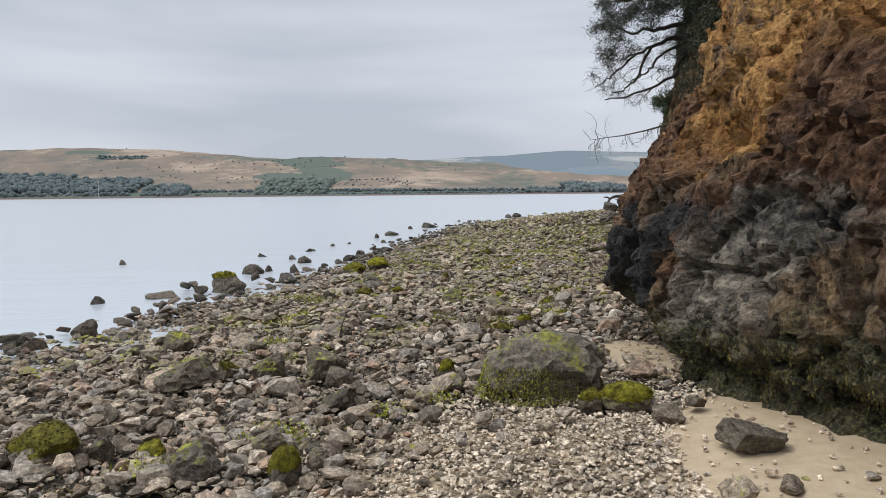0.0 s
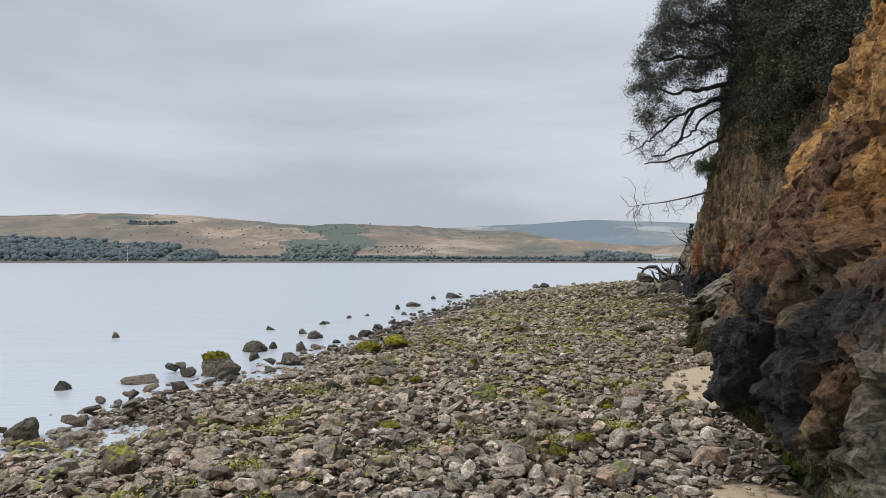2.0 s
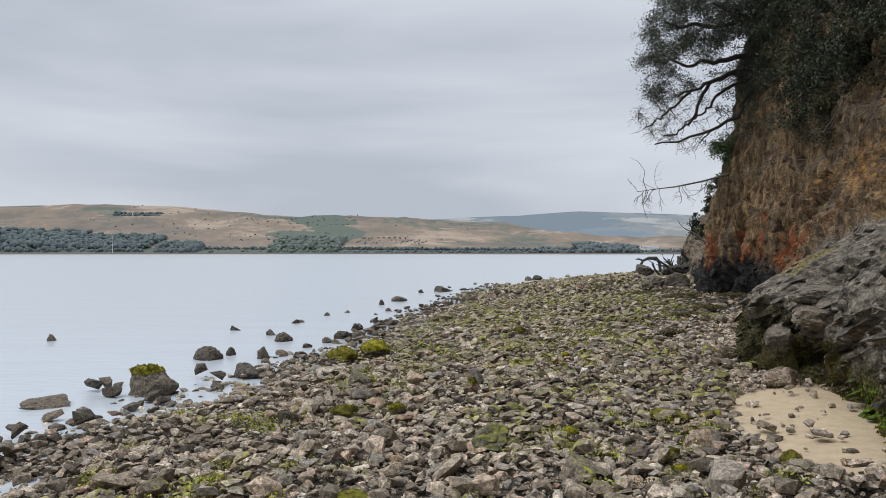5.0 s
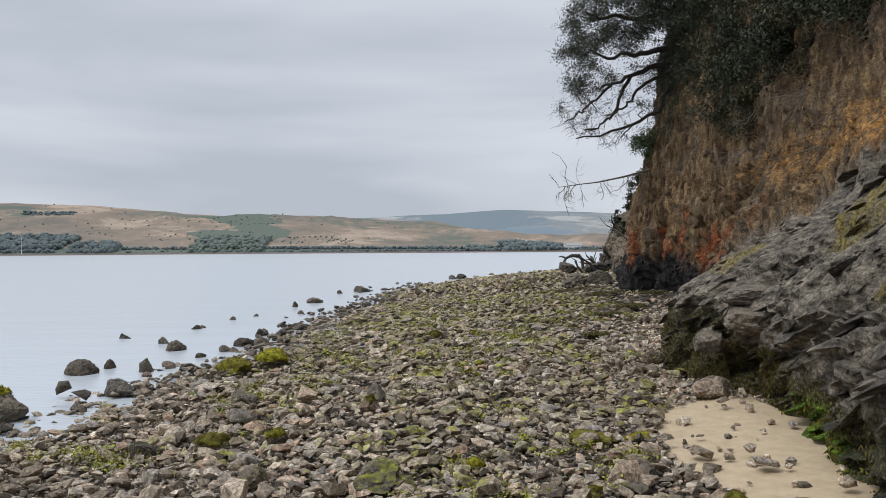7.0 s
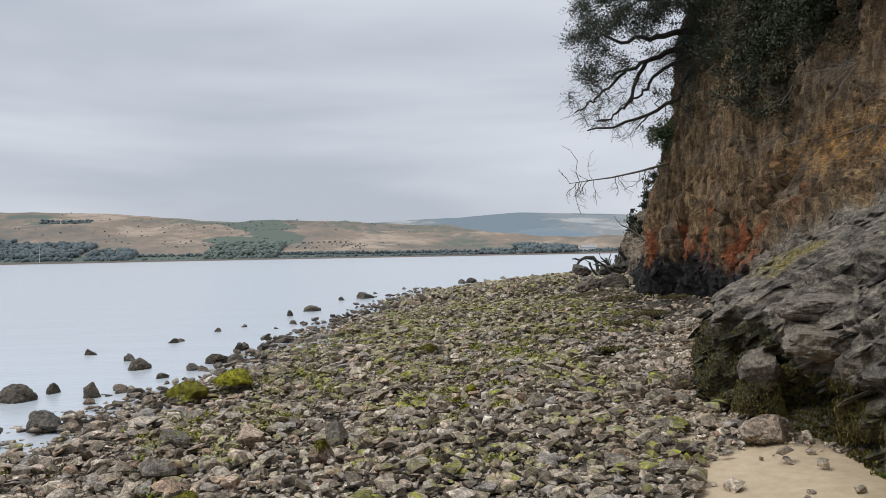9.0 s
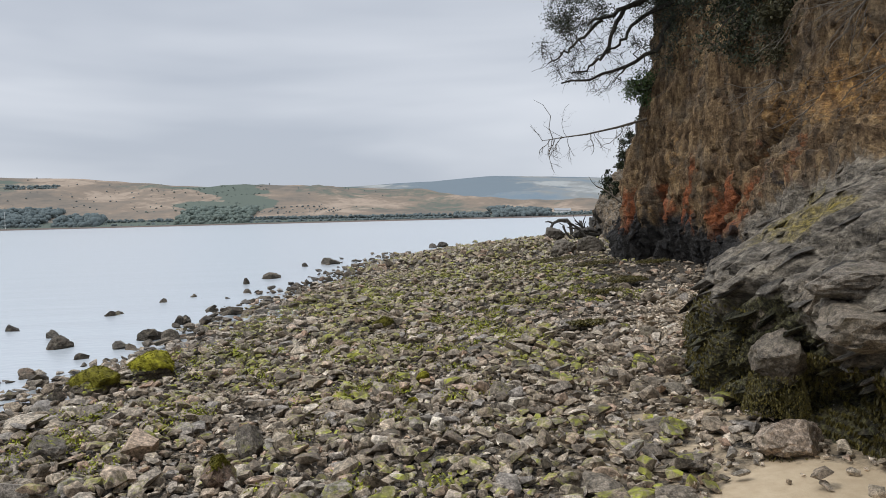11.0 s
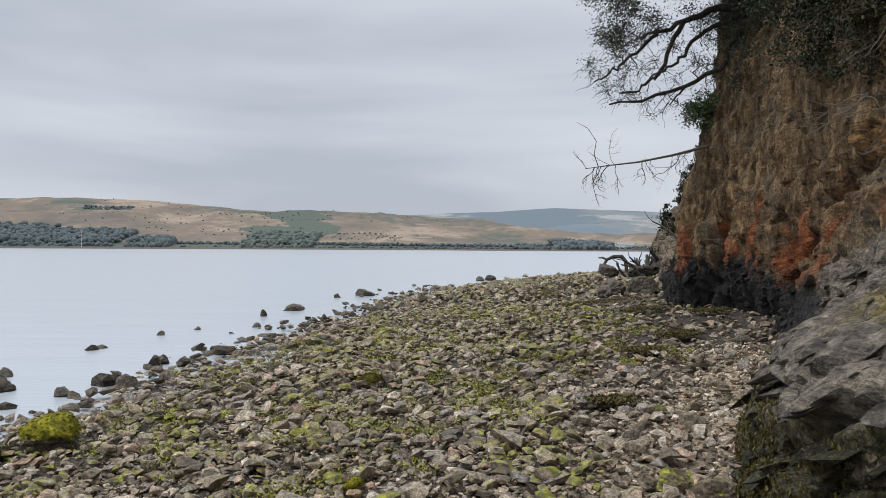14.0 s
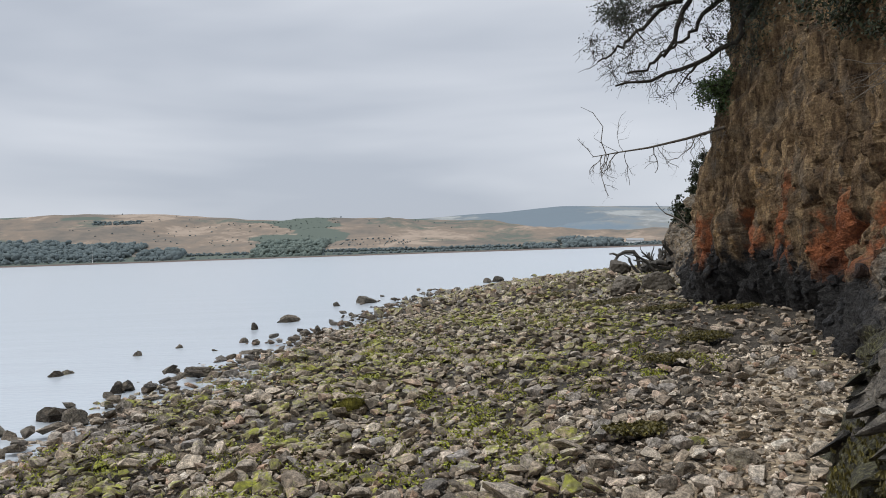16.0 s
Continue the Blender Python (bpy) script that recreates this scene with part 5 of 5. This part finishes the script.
def cliff_tree():
    """An evergreen that leans out over the beach from the cliff's edge: gnarled limbs, bare below, with small dense tufts of leaves outside."""
    t = tagged(new("tree"), "dark evergreen oak leaning from the cliff with gnarled tangled limbs", "tree")
    r = np.random.default_rng(77)
    g, twigs = Growth(5), Growth(6)
    mains = (
        ((9.6, 28.2, 4.6), (9.2, 27.9, 6.2), (8.8, 27.8, 7.4), (8.5, 27.7, 8.8), (8.2, 27.8, 10.2), (8.0, 27.8, 11.6), 0.22, 0.08),
        ((8.9, 27.8, 7.2), (8.1, 27.5, 7.45), (7.3, 27.4, 7.30), (6.7, 27.3, 7.25), (6.1, 27.3, 7.10), (5.5, 27.2, 7.35), 0.11, 0.03),
        ((9.0, 27.9, 6.7), (8.3, 27.8, 7.05), (7.5, 27.9, 7.00), (6.9, 27.8, 6.72), (6.5, 27.7, 6.50), (5.9, 27.6, 6.25), 0.11, 0.03),
        ((6.9, 27.8, 6.70), (6.65, 27.9, 6.2), (6.4, 27.9, 5.60), (6.15, 27.9, 5.4), (5.92, 27.8, 5.15), (5.5, 27.8, 5.1), 0.06, 0.02),
        ((6.3, 27.7, 6.40), (5.95, 27.6, 6.1), (5.52, 27.6, 5.74), (5.25, 27.5, 5.6), (5.0, 27.5, 5.35), (4.85, 27.5, 5.3), 0.045, 0.015),
        ((8.6, 27.9, 6.9), (8.0, 27.9, 6.25), (7.78, 27.9, 5.67), (6.98, 27.9, 5.28), (5.98, 27.8, 4.92), (5.25, 27.8, 4.85), 0.085, 0.02),
        ((8.2, 27.8, 6.9), (7.5, 28.1, 6.6), (7.1, 28.2, 6.2), (6.9, 28.2, 5.9), (6.6, 28.2, 5.7), (6.3, 28.2, 5.6), 0.06, 0.02),
        ((8.6, 27.7, 8.4), (7.7, 27.5, 8.5), (7.0, 27.4, 8.3), (6.3, 27.2, 8.35), (5.8, 27.1, 8.2), (5.4, 27.1, 8.4), 0.09, 0.03),
        ((8.4, 27.7, 9.4), (7.6, 27.8, 9.7), (6.9, 28.0, 9.6), (6.4, 28.0, 9.8), (5.9, 28.1, 9.6), (5.6, 28.1, 9.4), 0.08, 0.03),
        ((8.2, 27.8, 10.2), (7.6, 27.6, 10.8), (7.1, 27.4, 11.0), (6.8, 27.3, 11.3), (6.4, 27.2, 11.1), (6.2, 27.2, 10.9), 0.07, 0.03),
        ((8.7, 27.8, 7.8), (8.2, 27.1, 8.0), (7.7, 26.6, 8.2), (7.3, 26.4, 8.5), (6.9, 26.2, 8.4), (6.5, 26.1, 8.6), 0.08, 0.03),
    )
    pool, girth = [], []
    for *corners, r0, r1 in mains:
        path = np.concatenate([crooked(a, b2, r, 0.035, 4)[:-1] for a, b2 in zip(corners, corners[1:])] + [np.array(corners[-1:])])
        rad = np.linspace(r0, r1, len(path))
        g.add(path, rad, 7)
        pool += list(path[2:])
        girth += list(rad[2:])
    # where the tufts of leaves are: thick along the outside and the top, sparse within
    tufts = []
    while len(tufts) < 820:
        c = np.array([r.uniform(4.7, 8.9), r.uniform(26.0, 29.6), r.uniform(4.8, 11.8)])
        edge = np.interp(c[2], [4.8, 5.2, 5.8, 6.6, 7.6, 8.6, 9.6, 10.6, 11.8], [6.2, 5.2, 4.85, 4.95, 5.0, 5.2, 5.5, 6.1, 7.2])
        edge += 0.22 * math.sin(c[2] * 4.1) + 0.10 * abs(c[1] - 27.8) ** 1.5
        d = c[0] - edge
        if d < 0:
            continue
        dense = 0.95 * math.exp(-(d / 0.85) ** 2) if c[2] > 6.4 else 0.60 * math.exp(-(d / 0.7) ** 2)
        dense = max(dense, 0.55 * float(smooth(7.4, 8.2, c[2])), 0.75 * float(smooth(7.7, 8.3, c[0]) * smooth(5.4, 6.0, c[2])), 0.10)
        if r.uniform() < dense and float(vnoise(c[None] * 1.5, 5)[0]) > -0.28:
            tufts.append(c)
    tufts.sort(key=lambda c: np.linalg.norm(c - np.array([8.8, 27.8, 7.4])))
    for c in tufts:
        pp = np.array(pool)
        d = np.linalg.norm(pp - c, axis=1) + 0.8 * np.maximum(c[0] - pp[:, 0], 0)
        k = int(d.argmin())
        path = crooked(pp[k], c, r, 0.03 + 0.05 * min(d[k], 1.0), 6)
        r0 = min(girth[k] * 0.7, 0.010 + 0.022 * d[k])
        rad = np.linspace(r0, 0.006, 6)
        twigs.add(path, rad, 4)
        pool += list(path[2:])
        girth += list(rad[2:])
        for _ in range(6):
            way = r.normal(0, 0.19, 3) + np.array([-0.03, 0, -0.03])
            twigs.add(crooked(c, c + way, r, 0.015, 4), np.linspace(0.006, 0.003, 4), 3)
    # bare drooping twigs under the lower limbs
    for k in range(420):
        q = pool[int(r.integers(0, len(pool)))]
        if q[2] < 7.2 and q[0] < 7.8:
            twigs.add(crooked(q, q + np.array([r.normal(-0.15, 0.2), r.normal(0, 0.15), -r.uniform(0.15, 0.5)]), r, 0.04, 6), np.linspace(0.009, 0.003, 6), 3)
    part("trunk", g.wood("trunk", M_BARK), t, "gnarled dark grey trunk and limbs")
    part("branchwork", twigs.wood("branchwork", M_BARK), t, "fine dark tangled twigs")
    thin = [c for c in tufts if c[2] < 6.4 and c[0] < 7.6]
    thick = [c for c in tufts if not (c[2] < 6.4 and c[0] < 7.6)]
    part("crown", leaves("crown", thick, 130, 0.15, 0.064, M_LEAF, 8, 0.75), t, "dense tufts of small dark leathery leaves")
    part("lower_crown", leaves("lower_crown", thin, 42, 0.14, 0.046, M_LEAF, 9, 0.7), t, "thin dark leaves on the lower twigs")
    return t


cliff_tree()


def dead_branch():
    """A bare bough that reaches out from the cliff, hung with twigs."""
    t = tagged(new("dead_bough"), "thin bare grey bough hung with dead twigs on the cliff", "branch")
    g = Growth(12)
    pts = [(8.1, 28.1, 4.15), (7.45, 28.0, 3.92), (6.7, 27.9, 3.72), (5.9, 27.9, 3.56), (5.3, 28.0, 3.50), (4.75, 28.0, 3.42)]
    g.add(pts, [0.042, 0.036, 0.028, 0.021, 0.014, 0.007], 6)
    g.add([(5.05, 28.0, 3.46), (4.95, 28.0, 3.75), (5.0, 28.0, 4.05), (4.8, 28.0, 4.35), (4.55, 28.0, 4.48)], [0.012, 0.010, 0.009, 0.007, 0.004], 4)
    r = random.Random(4)
    for i in range(26):
        u = r.uniform(0.10, 0.99)
        k = min(int(u * 5), 4)
        q = np.array(pts[k]) * (1 - (u * 5 - k)) + np.array(pts[k + 1]) * (u * 5 - k)
        upward = u > 0.6 and r.random() < 0.4
        g.limb(q, (-0.55 + r.gauss(0, 0.5), r.uniform(-0.5, 0.5), 0.6 if upward else -0.75), r.uniform(0.3, 1.05), r.uniform(0.006, 0.013), 2, 0.0 if upward else 0.05, 0.42, 3, 0, 0, 0.5)
    part("bough", g.wood("bough", M_TWIG), t)
    return t


dead_branch()


def bush(x, yy, z, size, count, material, label, seed, out=(-0.6, 0, 0.3), name="bush", leaf=0.07):
    """A shrub rooted in the face: stems and a loose crown of leaves."""
    t = tagged(new(name), label, "bush")
    g = Growth(seed)
    r = random.Random(seed)
    for k in range(5):
        g.limb((x + 0.15, yy, z), (out[0] + r.gauss(0, 0.5), out[1] + r.gauss(0, 0.6), out[2] + r.gauss(0, 0.4)), size * r.uniform(0.7, 1.1), 0.022 * size + 0.01, 2, 0.02, 0.25, 3, 2, 0.02, 0.6)
    part("branchwork", g.wood("branchwork", M_BARK), t)
    pts = [q for q, w in g.tips]
    part("foliage", leaves("foliage", pts, max(2, count // len(pts)), 0.12 * size, leaf, material, seed), t)
    return t


bush(7.7, 28.2, 4.85, 0.75, 3200, M_LEAF_BRIGHT, "small bright green bay shrub rooted at the cliff edge", 31, (-0.7, 0, -0.1))
bush(7.8, 28.9, 4.15, 0.5, 1500, M_LEAF_BRIGHT, "small leafy shrub below the leaning tree", 32, (-0.6, 0, 0.1))

for bx, by, bz, bs in ((8.7, 27.4, 6.9, 0.9), (8.8, 27.5, 7.9, 1.0), (9.0, 27.3, 9.0, 1.1), (8.5, 27.9, 6.0, 0.6), (9.1, 27.6, 10.2, 1.1)):
    bush(bx, by, bz, bs, 2200, M_LEAF, "dark dense scrub at the foot of the leaning tree", int(bz * 31), (-0.5, 0, 0.3), "scrub", 0.07)

# dark scrub and ivy that hangs over the upper face
r_ = random.Random(9)
rows = [(11.0, 5.2), (12.5, 5.1), (14.0, 5.0), (15.5, 5.1), (16.8, 5.3), (18.0, 5.4), (19.0, 5.0), (20.2, 4.8), (21.3, 4.9), (22.3, 5.4), (23.3, 6.0), (24.5, 7.4), (25.6, 8.8)]
for yy, low in rows:
    z = low
    while z < 10.4:
        q, nn = on_face(yy + r_.uniform(-0.5, 0.5), z + r_.uniform(-0.2, 0.2))
        s = r_.uniform(0.7, 1.1)
        bush(q[0] + 0.1, q[1], q[2], s, 4300, (M_IVY, M_IVY, M_IVY, M_LEAF, M_SCRUB)[r_.randrange(5)], "dark hanging scrub clinging to the upper cliff", r_.randrange(9999), (-0.6, 0, -0.35), "scrub", 0.066)
        z += 0.9 * s
for k in range(14):
    q, nn = on_face(r_.uniform(34, 55), r_.uniform(2.2, 7.5))
    bush(q[0], q[1], q[2], r_.uniform(0.5, 0.95), 1500, M_IVY, "grey-green scrub on the far cliff", 600 + k, (-0.5, 0, 0.4), "scrub", 0.13)
for k in range(16):
    q, nn = on_face(r_.uniform(10, 22), r_.uniform(2.7, 4.8))
    g = Growth(700 + k)
    for j in range(6):
        g.limb(q, (-0.5 + r_.gauss(0, 0.4), r_.gauss(0, 0.6), -0.5 + r_.gauss(0, 0.4)), r_.uniform(0.5, 1.0), 0.010, 2, 0.04, 0.28, 2, 0, 0, 0.6)
    t = tagged(new("dead_brush"), "tangle of bare dry twigs hanging on the clay face", "twigs")
    part("twig_tangle", g.wood("twig_tangle", M_TWIG), t)


# ---- driftwood ----
def driftwood_arch():
    t = tagged(new("driftwood_arch"), "dark arched driftwood root standing on the stones", "driftwood")
    g = Growth(41)
    z0 = float(ground_z(np.array([9.6]), np.array([49.0]))[0])
    x0, y0 = 9.6, 49.0
    g.add([(x0 - .75, y0, z0 - .1), (x0 - .45, y0, z0 + .55), (x0 - .2, y0, z0 + 1.0), (x0 + .15, y0, z0 + 1.16), (x0 + .55, y0, z0 + 1.15), (x0 + .75, y0, z0 + .9), (x0 + .8, y0, z0 + .35)], [.05, .07, .08, .09, .11, .10, .09], 7)
    g.add([(x0 - .2, y0, z0 + 1.0), (x0 - .45, y0, z0 + 1.1), (x0 - .62, y0, z0 + 1.08)], [.06, .05, .03], 6)
    part("root", g.wood("root", M_DRIFT), t)
    boulder(x0 - 0.15, y0 - 0.6, 1.3, 0.8, 3, "dark rounded boulder under the driftwood arch", cat="boulder")
    boulder(x0 + 0.9, y0 - 2.2, 1.3, 0.7, 5, "brown boulder beside the driftwood", cat="boulder")


def driftwood_heap():
    r = random.Random(6)
    for k in range(19):
        x, yy = r.uniform(9.7, 11.2), r.uniform(43.0, 46.5)
        z0 = float(ground_z(np.array([x]), np.array([yy]))[0])
        t = tagged(new("driftwood_log"), "dark weathered driftwood log in a tangled heap at the cliff foot", "driftwood", "driftwood heap")
        g = Growth(800 + k)
        a = r.uniform(0, 6.3)
        h = r.uniform(0.0, 0.9)
        g.limb((x, yy, z0 + h * 0.6), (math.cos(a), math.sin(a) * 0.5, r.uniform(-0.1, 0.75)), r.uniform(0.7, 1.5), r.uniform(0.06, 0.14), 1, 0.0, 0.3, 3, 0, 0, 0.5)
        part("log", g.wood("log", M_DRIFT), t)
    t = tagged(new("driftwood_log"), "pale broken branch sticking out of the driftwood heap", "driftwood", "driftwood heap")
    g = Growth(830)
    g.limb((10.6, 38.5, 1.6), (-1, 0, 0.35), 1.9, 0.05, 1, 0.0, 0.15, 3, 0, 0, 0.4)
    part("log", g.wood("log", M_TWIG), t)


driftwood_arch()
driftwood_heap()


# ---- weed on rocks ----
def fringe(y0, y1, z0, z1, count, size, material, label, seed, droop=True):
    """Hanging weed on the face between two heights."""
    r = np.random.default_rng(seed)
    c = []
    for _ in range(int(count * 1.6)):
        q, nn = on_face(r.uniform(y0, y1), r.uniform(z0, z1) ** 1.0)
        c.append(q + nn * r.uniform(0.0, 0.03))
    c = np.array(c)
    n = len(c)
    s = size * r.uniform(0.5, 1.3, n)
    rot = turns(n, r, 0.35) @ np.array([[1, 0, 0], [0, 0, 1], [0, -1, 0]])[None]
    ob = new("seaweed", mesh_of("seaweed", *scatter_mesh([LEAF], np.zeros(n, int), placed(rot, s * 0.8, s, s, c[:, 0], c[:, 1], c[:, 2])), material))
    return tagged(ob, label, "seaweed", kind="stuff")


fringe(7.2, 8.5, 0.05, 0.38, 5000, 0.017, M_WEED, "bright green seaweed hanging at the foot of the rock", 1)
fringe(9.8, 12.2, 0.08, 0.50, 1500, 0.030, M_KELP, "dark olive weed fringe under the grey ledge", 7)
fringe(9.8, 12.0, 0.06, 0.26, 600, 0.028, M_WEED, "green weed fringe under the grey ledge", 2)
fringe(11.9, 13.2, 0.12, 0.62, 5200, 0.036, M_KELP, "yellow-brown rockweed hanging in the ledge's hollow", 3)
fringe(13.6, 15.4, 0.12, 0.85, 3200, 0.028, M_KELP, "yellow-brown rockweed on the ledge's corner", 4)
fringe(3.6, 6.4, 0.12, 0.55, 1200, 0.03, M_KELP, "olive weed clinging low on the near rock", 5)

# weed tufts among the stones
r_ = np.random.default_rng(15)
tx_, ty_ = r_.uniform(-3.5, 5.5, 2400), r_.uniform(3, 32, 2400)
ok = keep_clear(tx_, ty_) & (tx_ > shore_x(ty_) + 0.8) & (n2d(tx_, ty_, 0.6, 79) + 0.25 * smooth(5, 12, ty_) > 0.10) & (sand_zone(tx_, ty_) < 0.3)
tx_, ty_ = tx_[ok][:640], ty_[ok][:640]
for k in range(3):
    sel = slice(k, None, 3)
    c = np.stack([tx_[sel], ty_[sel], ground_z(tx_[sel], ty_[sel]) + 0.07], 1)
    ob = new("green_weed", leaves("green_weed", c, (70, 60, 130)[k], (0.060, 0.06, 0.085)[k], 0.028, (M_WEED, M_KELP, M_WEED)[k], 90 + k, 0.35))
    tagged(ob, "tufts of yellow-green weed among the stones", "seaweed", kind="stuff")

# brown mats of weed at the upper beach and the foot of the cliff
r_ = np.random.default_rng(25)
for k, (x, yy, rx, ry) in enumerate([(6.0, 27.6, 0.75, 0.5), (5.4, 23.0, 0.45, 0.35), (4.4, 21.2, 0.35, 0.3), (5.6, 31.0, 1.4, 0.8), (7.6, 38.0, 1.8, 1.5), (4.6, 36.0, 1.2, 1.2), (7.0, 26.2, 0.5, 0.3), (3.3, 17.9, 0.28, 0.22), (6.6, 42.5, 2.2, 1.8)]):
    a, q = r_.uniform(0, 2 * np.pi, 70), np.sqrt(r_.uniform(0, 1, 70)) * r_.uniform(0.6, 1.1, 70)
    c = np.stack([x + 0.75 * rx * q * np.cos(a), yy + 0.75 * ry * q * np.sin(a), np.zeros(70)], 1)
    c[:, 2] = ground_z(c[:, 0], c[:, 1]) + 0.11
    ob = new("rockweed", leaves("rockweed", c, 55, 0.07 * rx ** 0.5, 0.038, M_KELP, 120 + k, 0.30))
    tagged(ob, "low mat of olive-brown rockweed over the stones", "seaweed", kind="stuff")

# ---- single stones, last ----
r_ = np.random.default_rng(44)
for i in nearest:
    m = big[i]
    ob = new("stone", stone_meshes[int(r_.integers(0, 16))])
    ob.matrix_basis = Matrix([list(m[0]), list(m[1]), list(m[2]), [0, 0, 0, 1]])
    ob.parent = ground
for m in single_mid:
    ob = new("cobble", stone_meshes[int(r_.integers(0, 16))])
    ob.matrix_basis = Matrix([list(m[0]), list(m[1]), list(m[2]), [0, 0, 0, 1]])
    ob.parent = ground
for x, yy, s in [(2.24, 10.51, .16), (2.52, 10.51, .11), (2.68, 11.26, .09), (2.6, 10.0, .10), (2.45, 9.7, .12), (2.75, 10.45, .07), (2.3, 11.1, .07), (2.9, 11.6, .06), (2.6, 11.9, .06), (1.9, 3.4, .05), (1.35, 3.8, .05), (2.0, 4.4, .06), (2.2, 10.0, .09)]:
    ob = new("stone", stone_meshes[int(r_.integers(0, 16))])
    ob.matrix_basis = pose(x, yy, float(ground_z(np.array([x]), np.array([yy]))[0]) + 0.12 * s, 0, 0, x * 900) @ Matrix.Diagonal((s, s, s * 0.8, 1))
    ob.parent = ground
